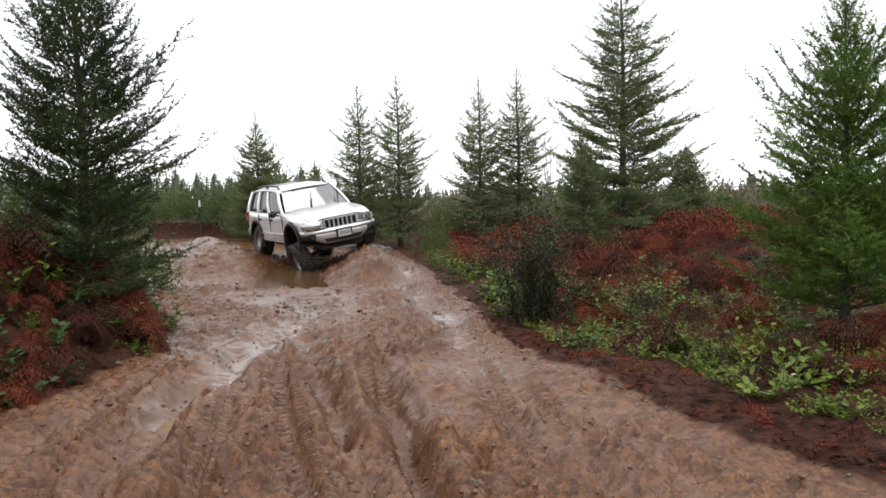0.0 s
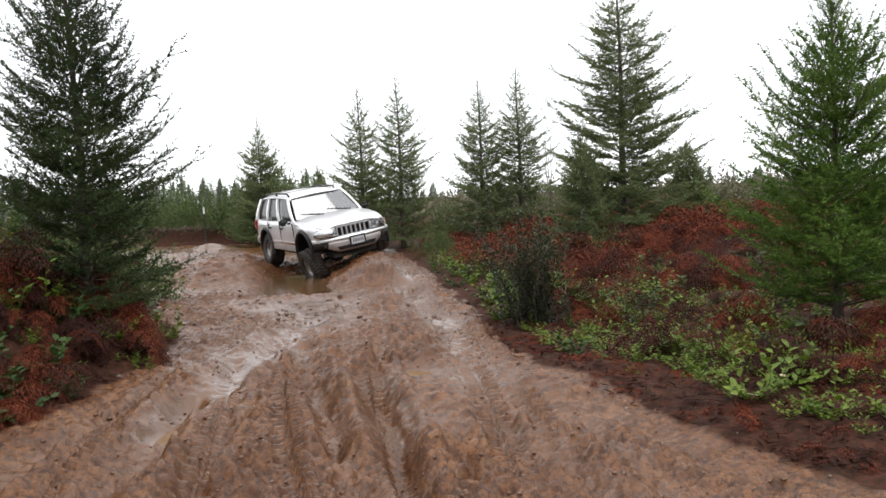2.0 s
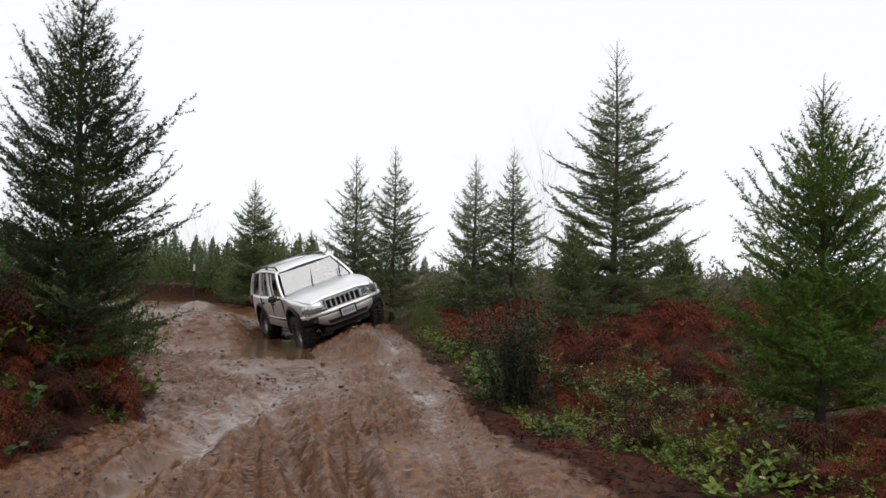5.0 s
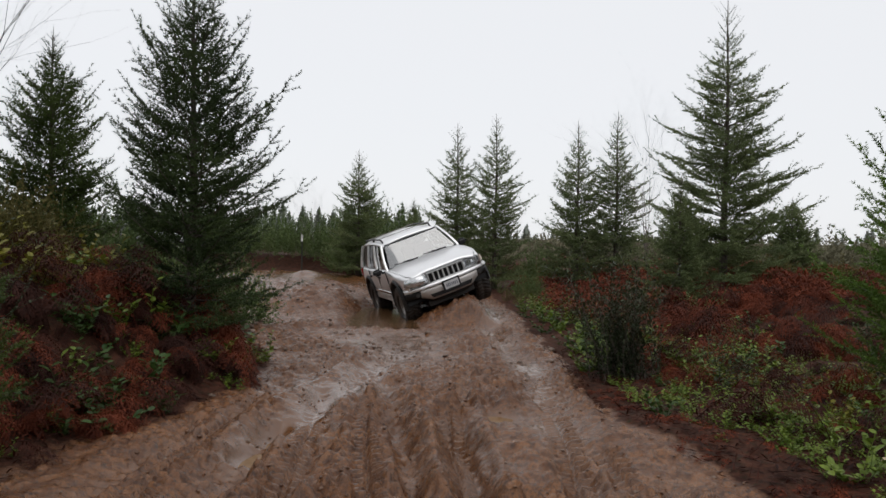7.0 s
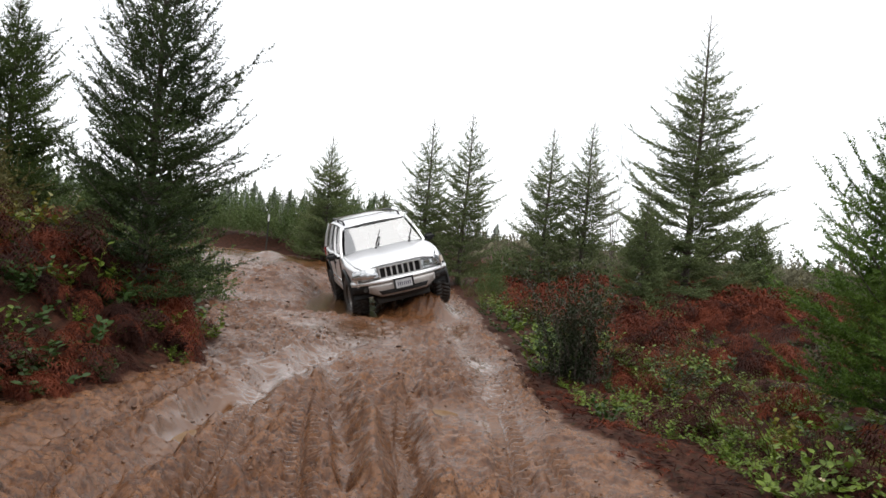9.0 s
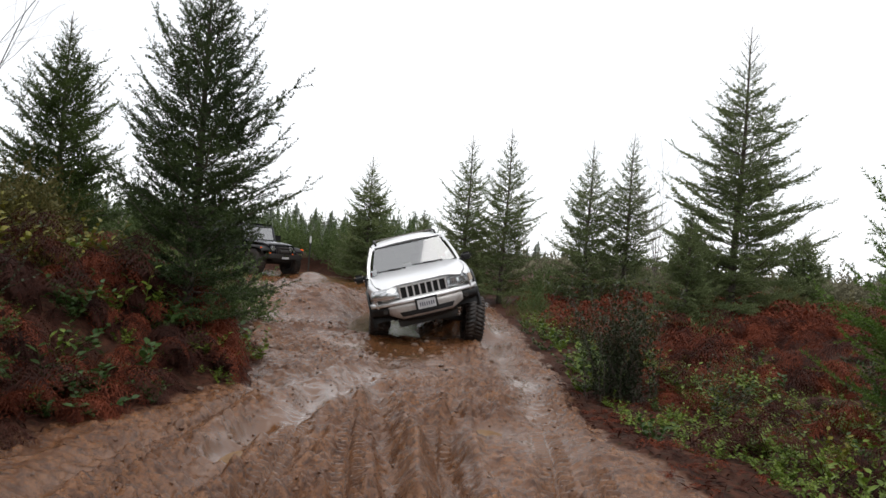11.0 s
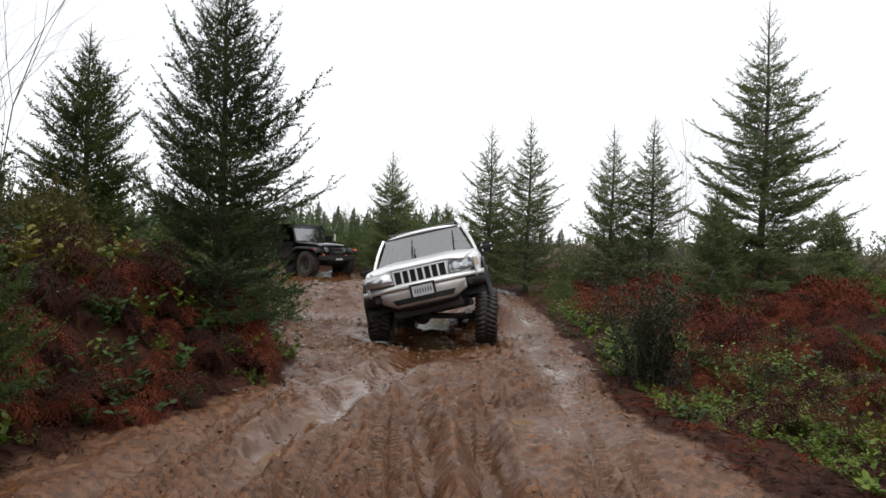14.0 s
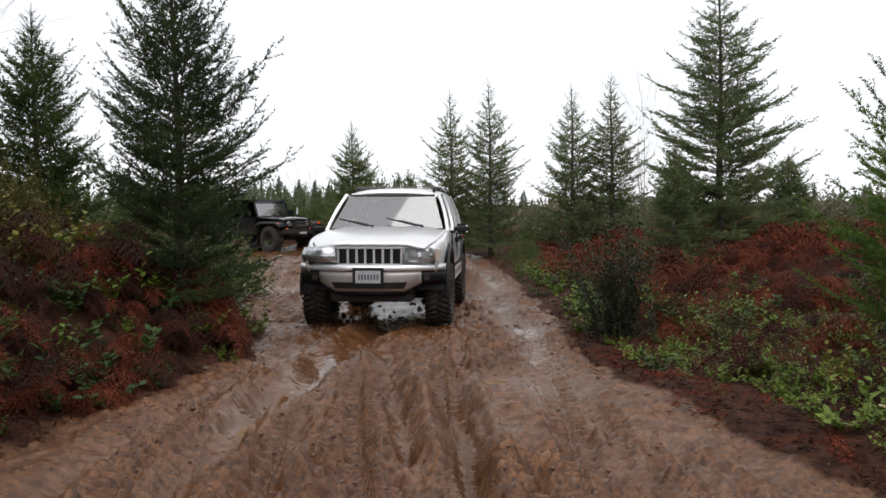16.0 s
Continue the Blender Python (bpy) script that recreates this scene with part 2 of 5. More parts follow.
def bevelled(bm, width=0.01, segments=2):
    bmesh.ops.bevel(bm, geom=bm.edges[:], offset=width, segments=segments, affect="EDGES", clamp_overlap=True)
    return bm


def smoothed(ob):
    for f in ob.data.polygons:
        f.use_smooth = True
    return ob


def tube(bm, points, radii, sides=8):
    rings = []
    for i, p in enumerate(points):
        a, b = Vector(points[max(0, i - 1)]), Vector(points[min(len(points) - 1, i + 1)])
        d = (b - a).normalized()
        u = d.cross(Vector((0.31, 0.17, 0.93)) if abs(d.z) < 0.9 else Vector((1, 0, 0))).normalized()
        v = d.cross(u)
        r = radii[i] if isinstance(radii, (list, tuple)) else radii
        rings.append([bm.verts.new(Vector(p) + r * (math.cos(t) * u + math.sin(t) * v)) for t in (2 * math.pi * k / sides for k in range(sides))])
    for a, b in zip(rings, rings[1:]):
        for k in range(sides):
            bm.faces.new((a[k], a[(k + 1) % sides], b[(k + 1) % sides], b[k]))
    bm.faces.new(rings[0])
    bm.faces.new(rings[-1])
    return bm


def loft(bm, rows):
    grid = [[bm.verts.new(p) for p in row] for row in rows]
    for a, b in zip(grid, grid[1:]):
        for k in range(len(a) - 1):
            bm.faces.new((a[k], a[k + 1], b[k + 1], b[k]))
    return bm


def thick(ob, t, offset=-1):
    m = ob.modifiers.new("thickness", "SOLIDIFY")
    m.thickness, m.offset = t, offset
    return ob


# ---- the lie of the land ----
TABLES = {}


def lattice_noise(x, y, scale, octaves=4, seed=0, gain=0.5):
    total, amp, norm = np.zeros(np.broadcast(x, y).shape), 1.0, 0.0
    for o in range(octaves):
        key = seed * 31 + o
        if key not in TABLES:
            TABLES[key] = np.random.default_rng(key).random((256, 256))
        table = TABLES[key]
        u, v = np.asarray(x) * scale * 2 ** o + 17.3 * o, np.asarray(y) * scale * 2 ** o + 9.1 * o
        i, j = np.floor(u).astype(int), np.floor(v).astype(int)
        a, b = u - i, v - j
        a, b = a * a * (3 - 2 * a), b * b * (3 - 2 * b)
        t = (table[i % 256, j % 256] * (1 - a) + table[(i + 1) % 256, j % 256] * a) * (1 - b) + (table[i % 256, (j + 1) % 256] * (1 - a) + table[(i + 1) % 256, (j + 1) % 256] * a) * b
        total, norm, amp = total + amp * (t - 0.5), norm + amp, amp * gain
    return 2 * total / norm


def step(a, b, v):
    s = np.clip((np.asarray(v, float) - a) / (b - a), 0, 1)
    return s * s * (3 - 2 * s)


LEFT_Y, LEFT_X = [0, 4, 5.6, 6.4, 7.6, 8.3, 9.2, 11.6, 14, 18.5, 25, 27, 30, 36, 45], [-3.6, -3.4, -3.45, -3.2, -3.0, -3.15, -3.3, -4.4, -5.4, -7.3, -10, -14, -24, -45, -90]
RIGHT_Y, RIGHT_X = [0, 2, 3, 4.76, 5.8, 7.1, 8.8, 12.3, 13.4, 18.4, 24, 28, 31, 33, 36, 45], [3.4, 2.8, 2.3, 1.5, 0.98, 0.52, 0.36, 0.05, -0.1, -0.85, -1.7, -3.6, -8.0, -13, -24, -80]


def left_edge(y):
    return np.interp(y, LEFT_Y, LEFT_X)


def right_edge(y):
    return np.interp(y, RIGHT_Y, RIGHT_X)


def along(x, y, x0, y0, x1, y1):
    """Distance from a line across it, and how far along it, 0 to 1."""
    dx, dy = x1 - x0, y1 - y0
    n = math.hypot(dx, dy)
    return ((x - x0) * dy - (y - y0) * dx) / n, ((x - x0) * dx + (y - y0) * dy) / n ** 2


def land(x, y):
    """The height of the ground without its small lumps."""
    x, y = np.asarray(x, float), np.asarray(y, float)
    dl, dr = left_edge(y) - x, x - right_edge(y)
    z = 0.10 - 0.07 * step(8.5, 12, y) + 0.10 * step(19, 30, y)
    z = z + step(0.0, 2.0, dl) * (0.75 * step(2.0, 5.0, y) * (1 - step(9.5, 13, y)) + 0.22) + 0.35 * step(1.5, 4.0, dl) * (1 - step(11, 16, y))
    z = z + 0.04 * step(0, 0.8, dr) + 0.55 * step(1.0, 6, dr) * step(9, 17, y)
    z = z + 0.14 * np.exp(-((x - 0.75) / 0.55) ** 2 - ((y - 6.3) / 0.9) ** 2)
    d, s = along(x, y, -2.15, 19.4, -1.35, 14.6)
    z = z + 0.40 * np.exp(-(d / 0.55) ** 2) * step(-0.15, 0.05, s) * (1 - step(0.9, 1.06, s))
    d, s = along(x, y, -3.95, 19.4, -2.85, 14.2)
    z = z - 0.24 * np.exp(-(np.abs(d) / 0.72) ** 4) * step(-0.12, 0.08, s) * (1 - step(0.88, 1.12, s))
    d, s = along(x, y, -5.7, 21.0, -4.95, 16.4)
    z = z + 0.42 * np.exp(-(d / 0.80) ** 2) * step(-0.25, 0.2, s) * (1 - step(0.75, 1.2, s))
    z = z + 0.28 * np.exp(-((x + 8.6) / 0.7) ** 2 - ((y - 28.2) / 0.7) ** 2)
    return z


RUTS = [
    ([2, 3, 4.78, 5.36, 6.48, 8.4, 10.5], [-0.2, -0.35, -0.78, -0.94, -1.21, -1.66, -2.0], 0.10, 0.11, 9.0),
    ([2, 3, 4.9, 5.7, 7.1, 8.2], [-0.2, -0.33, -0.5, -0.6, -0.89, -1.05], 0.12, 0.13, 7.6),
    ([2, 3, 5.04, 6.6, 8.85, 10], [0.1, -0.1, -0.42, -0.63, -0.91, -1.0], 0.045, 0.07, 9.3),
    ([2, 4.3, 5.26, 6.2, 8.2, 10.2, 12.5], [-1.95, -2.0, -2.01, -2.17, -2.02, -1.93, -2.5], 0.06, 0.17, 12.0),
    ([2, 4, 5, 6.9, 8.8, 9.5, 11.3, 14, 19], [1.2, 0.6, 0.3, 0.03, 0.02, -0.17, -0.46, -0.9, -1.3], 0.045, 0.18, 18.0),
    ([2, 3.4, 5.2, 6.2], [1.5, 1.1, 0.62, 0.25], 0.04, 0.10, 6.0),
    ([2, 4, 6, 8, 11], [-1.35, -1.45, -1.75, -2.3, -2.9], 0.05, 0.12, 9.5),
    ([2, 5, 8, 11], [-2.6, -2.75, -2.6, -2.4], 0.04, 0.14, 10.5),
    ([11, 14, 19, 26], [-4.6, -5.9, -7.4, -9.0], 0.05, 0.3, 25),
]


def rut_relief(x, y):
    z, low = np.zeros(np.broadcast(x, y).shape), np.zeros(np.broadcast(x, y).shape)
    for k, (ys, xs, depth, w, end) in enumerate(RUTS):
        dx = x - np.interp(y, ys, xs) - 0.05 * lattice_noise(x * 0 + k * 7.7, y, 0.9, 3, 40)
        fade = (1 - step(end - 1.5, end, y)) * step(ys[0] - 0.5, ys[0] + 0.5, y)
        core, berm = np.exp(-(dx / w) ** 2), np.exp(-((np.abs(dx) - 1.9 * w) / (0.7 * w)) ** 2)
        uneven = 0.75 + 0.6 * lattice_noise(x, y, 1.3, 3, 41 + k)
        z = z + fade * (-1.5 * depth * core * uneven + 0.8 * depth * berm * uneven)
        low = np.maximum(low, fade * core)
    return z, low


def mud_mask(x, y):
    wob = 0.22 * lattice_noise(x, y, 1.4, 4, 3)
    return step(-0.12, 0.16, x - left_edge(y) + wob) * step(-0.12, 0.16, right_edge(y) - x + wob)


def clods(x, y, scale, seed):
    """Scattered rounded clods of uneven size, 0 to 1 high."""
    key = "clods", seed
    if key not in TABLES:
        TABLES[key] = np.random.default_rng(seed).random((4, 128, 128))
    table = TABLES[key]
    u = np.asarray(x) * scale + 0.55 * lattice_noise(x, y, scale * 0.9, 2, seed + 5)
    v = np.asarray(y) * scale * 0.8 + 0.55 * lattice_noise(x, y, scale * 0.9, 2, seed + 6)
    i, j = np.floor(u).astype(int), np.floor(v).astype(int)
    out = np.zeros(np.broadcast(u, v).shape)
    for di in (-1, 0, 1):
        for dj in (-1, 0, 1):
            a, b = (i + di) % 128, (j + dj) % 128
            d2 = (u - i - di - table[0, a, b]) ** 2 + (v - j - dj - table[1, a, b]) ** 2
            size = 0.18 + 0.55 * table[2, a, b]
            out = np.maximum(out, np.clip(1 - d2 / size ** 2, 0, 1) ** 0.6 * size * 1.35 * (table[3, a, b] > 0.25))
    return out


TREADS = [
    ([2, 3, 4.4, 7.2, 9], [-0.3, -0.6, -1.0, -1.63, -2.0], 0.12, 8.6),
    ([2, 3, 4.6, 7, 8.5], [0.1, -0.15, -0.45, -0.85, -1.0], 0.12, 8.2),
    ([2, 4.4, 6.15, 8, 10], [0.35, 0.22, 0.16, 0.0, -0.3], 0.12, 8.8),
    ([2, 3, 4.6, 5.5, 7.5], [-1.75, -1.95, -2.42, -2.52, -2.6], 0.12, 7.0),
    ([2, 3, 5, 6.5], [1.1, 0.9, 0.55, 0.25], 0.11, 6.2),
    ([2, 4, 6, 8], [-1.25, -1.45, -1.85, -2.3], 0.11, 7.4),
]
PUDDLES = [(-0.40, 6.93, 0.17, 0.19, 0.08), (-2.15, 6.12, 0.14, 0.34, 0.08), (-2.13, 5.45, 0.11, 0.32, 0.07)]


def relief(x, y):
    """The ground with ruts, lumps and clods, and how wet it lies."""
    mud = mud_mask(x, y)
    ruts, low = rut_relief(x, y)
    near = 1 - 0.7 * step(14, 30, y)
    patch = 0.12 + 0.95 * step(-0.30, 0.25, lattice_noise(x, y, 0.9, 3, 27))
    lumps = 0.05 * lattice_noise(x, y, 1.9, 3, 5) + near * (0.045 * (0.45 - np.abs(lattice_noise(x, y, 3.6, 4, 6, 0.6))) + 0.040 * lattice_noise(x, y, 7.5, 3, 8, 0.7)) - 0.03
    lumps = lumps + patch * (0.055 * clods(x, y, 4.6, 70) + 0.055 * clods(x, y, 9.5, 71) + 0.036 * clods(x, y, 17.0, 72))
    rough = 0.10 * lattice_noise(x, y, 0.8, 3, 9) + 0.05 * lattice_noise(x, y, 4, 3, 10)
    # tyre tracks along the near stretch, with the bars of the tread pressed in
    for k, (ys, xs, wide, far) in enumerate(TREADS):
        d = x - np.interp(y, ys, xs) - 0.04 * lattice_noise(x * 0 + k * 5.3, y, 0.8, 2, 34)
        run = (1 - step(far - 0.8, far, y)) * step(0.02, 0.20, 0.22 + lattice_noise(x, y, 0.9, 2, 35 + k))
        band = step(0, 0.035, wide - np.abs(d)) * run
        phase = (y + 0.45 * np.abs(d) + np.where(d > 0, 0.048, 0.0)) / 0.098
        bars = step(-0.35, 0.35, np.sin(2 * math.pi * phase)) * step(0.008, 0.022, np.abs(d))
        lumps = lumps * (1 - 0.85 * band) - band * (0.055 - 0.055 * bars) + run * 0.045 * np.exp(-((np.abs(d) - wide - 0.05) / 0.035) ** 2) * (0.6 + lattice_noise(x, y, 6, 2, 36))
    puddle = np.zeros(np.broadcast(x, y).shape)
    for px, py, a, b, dp in PUDDLES:
        puddle = np.maximum(puddle, np.exp(-(((x - px) / a) ** 2 + ((y - py) / b) ** 2) ** 2) * dp)
    pool = np.exp(-(((x + 2.35) / 0.95) ** 2 + ((y - 12.3) / 1.2) ** 2) ** 2)
    still = (1 - 0.8 * pool) - np.minimum(1, puddle * 13)
    streak = np.exp(-((x - np.interp(y, [4, 6.2, 8.2, 10.5, 12], [-2.05, -2.15, -2.0, -1.8, -2.3])) / (0.16 + 0.09 * np.clip(y - 5, 0, 5))) ** 2) * step(4.6, 5.6, y) * (1 - step(11.5, 13.5, y))
    side = np.exp(-((x - np.interp(y, [5, 6.9, 9.5, 14, 19], [0.25, 0.0, -0.17, -0.9, -1.1])) / 0.25) ** 2) * step(5.5, 7, y) * (1 - step(17, 20, y))
    smear = np.clip(0.85 * np.maximum(streak * (0.6 + 0.8 * lattice_noise(x, y, 1.6, 3, 28) + 0.3), 0.8 * side), 0, 0.85)
    z = land(x, y) + mud * (ruts + lumps * still * (1 - smear)) + (1 - mud) * rough - puddle - 0.05 * pool * mud
    flat = np.clip(0.18 - lumps * 7 - 0.5 * np.abs(lattice_noise(x, y, 0.7, 3, 12)), 0, 1)
    wet = mud * np.clip(0.55 * flat + 0.95 * streak * step(-0.25, 0.25, 0.2 + 0.9 * lattice_noise(x, y, 3, 3, 13)) + 0.75 * side * step(-0.1, 0.4, lattice_noise(x, y, 2, 3, 14) + 0.15) + 0.35 * low + 0.6 * step(22, 27, y) + 12 * puddle + 0.8 * pool, 0, 1)
    return z, mud, wet


def spread(points):
    """Grid lines from stretches of (from, to, spacing)."""
    out = []
    for a, b, s in points:
        out += list(np.linspace(a, b, max(2, round((b - a) / s) + 1))[:-1])
    return np.array(out + [points[-1][1]])


def build_ground():
    xs = spread([(-600, -100, 60), (-100, -30, 7), (-30, -12, 1.0), (-12, -4.6, 0.12), (-4.6, -3.4, 0.04), (-3.4, 1.7, 0.018), (1.7, 2.6, 0.04), (2.6, 8, 0.12), (8, 30, 1.0), (30, 100, 7), (100, 600, 60)])
    ys = spread([(-60, -4, 7), (-4, 3.0, 0.3), (3.0, 7.5, 0.017), (7.5, 10, 0.024), (10, 13, 0.040), (13, 22, 0.075), (22, 34, 0.25), (34, 60, 1.2), (60, 140, 8), (140, 1200, 90)])
    gx, gy = np.meshgrid(xs, ys)
    z, mud, wet = relief(gx, gy)
    n, k = len(xs), len(ys)
    i = np.arange(k - 1)[:, None] * n + np.arange(n - 1)[None, :]
    faces = np.stack([i, i + 1, i + n + 1, i + n], -1).reshape(-1, 4)
    me = mesh_from("ground", np.stack([gx, gy, z], -1).reshape(-1, 3), faces, MUD, True)
    for name, v in (("mud", mud), ("wet", wet)):
        me.attributes.new(name, "FLOAT", "POINT").data.foreach_set("value", v.ravel().astype(np.float32))
    tagged(new("ground", me), "rutted wet brown mud track through reddish forest litter", "ground", kind="structure")


build_ground()


def height(x, y):
    return float(land(x, y))


def ground_z(x, y):
    return float(relief(np.array([x]), np.array([y]))[0][0])


def build_puddle(x, y, a, b, z, label, seed, turn=0.0, water=None):
    bm = bmesh.new()
    r = random.Random(seed)
    ph = [r.uniform(0, 6.28) for _ in range(4)]
    ring, n = [], 40
    for k in range(n):
        t = 2 * math.pi * k / n
        w = 1 + 0.12 * math.sin(2 * t + ph[0]) + 0.09 * math.sin(3 * t + ph[1]) + 0.06 * math.sin(5 * t + ph[2])
        u, v = a * w * math.cos(t), b * w * math.sin(t)
        ring.append(bm.verts.new((x + u * math.cos(turn) - v * math.sin(turn), y + u * math.sin(turn) + v * math.cos(turn), z)))
    bm.faces.new(ring)
    tagged(part("puddle", bm, water or PUDDLE), label, "puddle", kind="structure")


build_puddle(-0.40, 6.93, 0.19, 0.21, ground_z(-0.40, 6.93) + 0.012, "small puddle of yellowish muddy water in a rut", 1)
build_puddle(-2.15, 6.12, 0.16, 0.38, ground_z(-2.15, 6.12) + 0.018, "narrow puddle of muddy water along a rut", 2)
build_puddle(-2.13, 5.45, 0.13, 0.36, ground_z(-2.13, 5.45) + 0.016, "narrow puddle of muddy water along a rut", 3)
build_puddle(-3.05, 15.9, 1.30, 3.2, -0.045, "broad pool of brown muddy water in the hole", 4, 0.2, POOL)

# ---- firs, bracken and scrub ----
def needles(p0, p1, per_metre, length, width, r, lean=0.75):
    """Needles all round the shoots p0 to p1, as slim triangles."""
    d = p1 - p0
    ln = np.linalg.norm(d, axis=1)
    count = np.maximum(2, (ln * per_metre * r.uniform(0.8, 1.2, len(ln))).astype(int))
    i = np.repeat(np.arange(len(ln)), count)
    u = d[i] / ln[i, None]
    base = p0[i] + d[i] * r.random(len(i))[:, None]
    side = np.cross(u, r.normal(size=(len(i), 3)))
    side /= np.linalg.norm(side, axis=1)[:, None] + 1e-9
    way = u * lean + side
    way /= np.linalg.norm(way, axis=1)[:, None]
    tip = base + way * (length * r.uniform(0.75, 1.15, len(i)))[:, None]
    wide = np.cross(way, r.normal(size=(len(i), 3)))
    wide *= (width / 2) / (np.linalg.norm(wide, axis=1)[:, None] + 1e-9)
    v = np.stack([base - wide, base + wide, tip], 1).reshape(-1, 3)
    return v, np.arange(len(v)).reshape(-1, 3)


def twigs(p0, p1, r0, r1):
    """Three-sided tapering twigs."""
    d = p1 - p0
    d = d / (np.linalg.norm(d, axis=1)[:, None] + 1e-9)
    u = np.cross(d, np.where(np.abs(d[:, 2:3]) < 0.9, [[0, 0, 1.0]], [[1.0, 0, 0]]))
    u /= np.linalg.norm(u, axis=1)[:, None] + 1e-9
    w = np.cross(d, u)
    v = []
    for p, rad in ((p0, r0), (p1, r1)):
        for k in range(3):
            a = 2 * math.pi * k / 3
            v.append(p + (math.cos(a) * u + math.sin(a) * w) * np.asarray(rad).reshape(-1, 1))
    v = np.stack(v, 1).reshape(-1, 3)
    b = np.arange(len(p0))[:, None] * 6
    f = np.concatenate([np.stack([b[:, 0] + k, b[:, 0] + (k + 1) % 3, b[:, 0] + 3 + (k + 1) % 3, b[:, 0] + 3 + k], 1) for k in range(3)])
    return v, f


def fir_skeleton(H, radius, r, skirt, low, dense, rise=1.0, taper=0.8):
    """Shoots (bearing needles) and wood of a young fir with its foot at the origin."""
    shoots, wood = [], []
    h = low * H
    while h < H * 0.86:
        f = h / H
        whorl = r.integers(6, 9)
        start = r.uniform(0, 6.28)
        gap = (0.36 - 0.12 * f) * H / 4.5
        for lev, n in ((0, whorl), (0.33, round(3.4 * dense)), (0.66, round(3.4 * dense) + (3 if f < 0.45 else 0))):
            hh = h + lev * gap
            ff = hh / H
            if ff > 0.87:
                continue
            for k in range(n):
                a = start + lev * 5 + 2 * math.pi * (k + r.uniform(-0.3, 0.3)) / n
                L = (1.18 * radius * (1.02 - ff) ** taper) * r.uniform(0.66, 1.08) * (1 if lev == 0 else r.uniform(0.45, 0.85)) * float(np.interp(ff, [0.6, 0.87], [1.0, 0.42]))
                L *= float(np.interp(ff, [0.05, 0.14, 0.3, 0.5], [skirt, 0.35 + 0.65 * skirt, 0.7 + 0.3 * skirt, 1.0]))
                elev = math.radians((17 + 40 * ff) * rise + r.normal() * 7)
                out = np.array([math.cos(a), math.sin(a), 0])
                m = max(3, int(L / 0.16))
                pts = [np.array([0, 0, hh])]
                for s in range(m):
                    e = elev - 0.12 + 0.30 * (s / m) ** 1.2
                    a2 = a + r.normal() * 0.06
                    out = np.array([math.cos(a2), math.sin(a2), 0])
                    pts.append(pts[-1] + L / m * (out * math.cos(e) + np.array([0, 0, math.sin(e)])))
                for s in range(m):
                    wood.append((pts[s], pts[s + 1], 0.011 * L * (1 - s / m) + 0.003, 0.011 * L * (1 - (s + 1) / m) + 0.002))
                    if s >= m * 0.22:
                        shoots.append((pts[s], pts[s + 1]))
                d = (pts[-1] - pts[-2]) / np.linalg.norm(pts[-1] - pts[-2]) + np.array([0, 0, 0.12])
                tipl = min(0.30, 0.10 + 0.12 * L) * r.uniform(0.7, 1.3)
                shoots.append((pts[-1], pts[-1] + d * tipl))
                for _ in range(r.integers(2, 5)):
                    w = d + r.normal(size=3) * 0.55
                    shoots.append((pts[-1], pts[-1] + w / np.linalg.norm(w) * tipl * r.uniform(0.5, 0.85)))
                # side shoots in two ranks
                steps = max(2, int(L / (0.10 / dense)))
                for q in range(steps):
                    s = 0.16 + 0.8 * (q + r.random()) / steps
                    i = min(m - 1, int(s * m))
                    p = pts[i] + (pts[i + 1] - pts[i]) * (s * m - i)
                    d = pts[i + 1] - pts[i]
                    d = d / np.linalg.norm(d)
                    lat = np.cross(d, [0, 0, 1.0])
                    lat /= np.linalg.norm(lat) + 1e-9
                    for sg in (-1, 1):
                        if r.random() < 0.12:
                            continue
                        l = min(0.55, (0.46 * L * (1 - s) ** 0.8 + 0.05)) * r.uniform(0.7, 1.2)
                        way = d * r.uniform(0.55, 0.95) + sg * lat * r.uniform(0.6, 1.0) + np.array([0, 0, r.normal() * 0.16 + 0.04])
                        way /= np.linalg.norm(way)
                        e1 = p + way * l
                        shoots.append((p, e1))
                        if l > 0.16:
                            for g in np.arange(0.09, l, 0.10 / dense):
                                for s2 in (-1, 1):
                                    if r.random() < 0.25:
                                        continue
                                    w2 = way * 0.8 + s2 * np.cross(way, [0, 0, 1.0]) * 0.7 + np.array([0, 0, r.normal() * 0.2])
                                    w2 /= np.linalg.norm(w2)
                                    b0 = p + way * g
                                    shoots.append((b0, b0 + w2 * min(0.13, 0.035 + 0.5 * (l - g)) * r.uniform(0.8, 1.2)))
        h += gap
    # the open top: a long leader and a few steep shoots
    shoots.append((np.array([0, 0, H * 0.84]), np.array([0.01, 0, H])))
    for hh, n, l in ((0.86, 6, 0.085), (0.90, 4, 0.055), (0.935, 4, 0.045)):
        for k in range(n):
            a = 2 * math.pi * (k + 0.5 * r.random()) / n
            p = np.array([0, 0, H * hh])
            e = p + np.array([0.62 * math.cos(a), 0.62 * math.sin(a), 0.78]) * H * l * r.uniform(0.7, 1.2)
            shoots.append((p, e))
            wood.append((p, e, 0.005, 0.002))
            if hh < 0.93:
                for _ in range(3):
                    q = p + (e - p) * r.uniform(0.25, 0.7)
                    w = (e - p) / np.linalg.norm(e - p) + r.normal(size=3) * 0.6
                    shoots.append((q, q + w * 0.025 * H * r.uniform(0.6, 1.2)))
    return shoots, wood


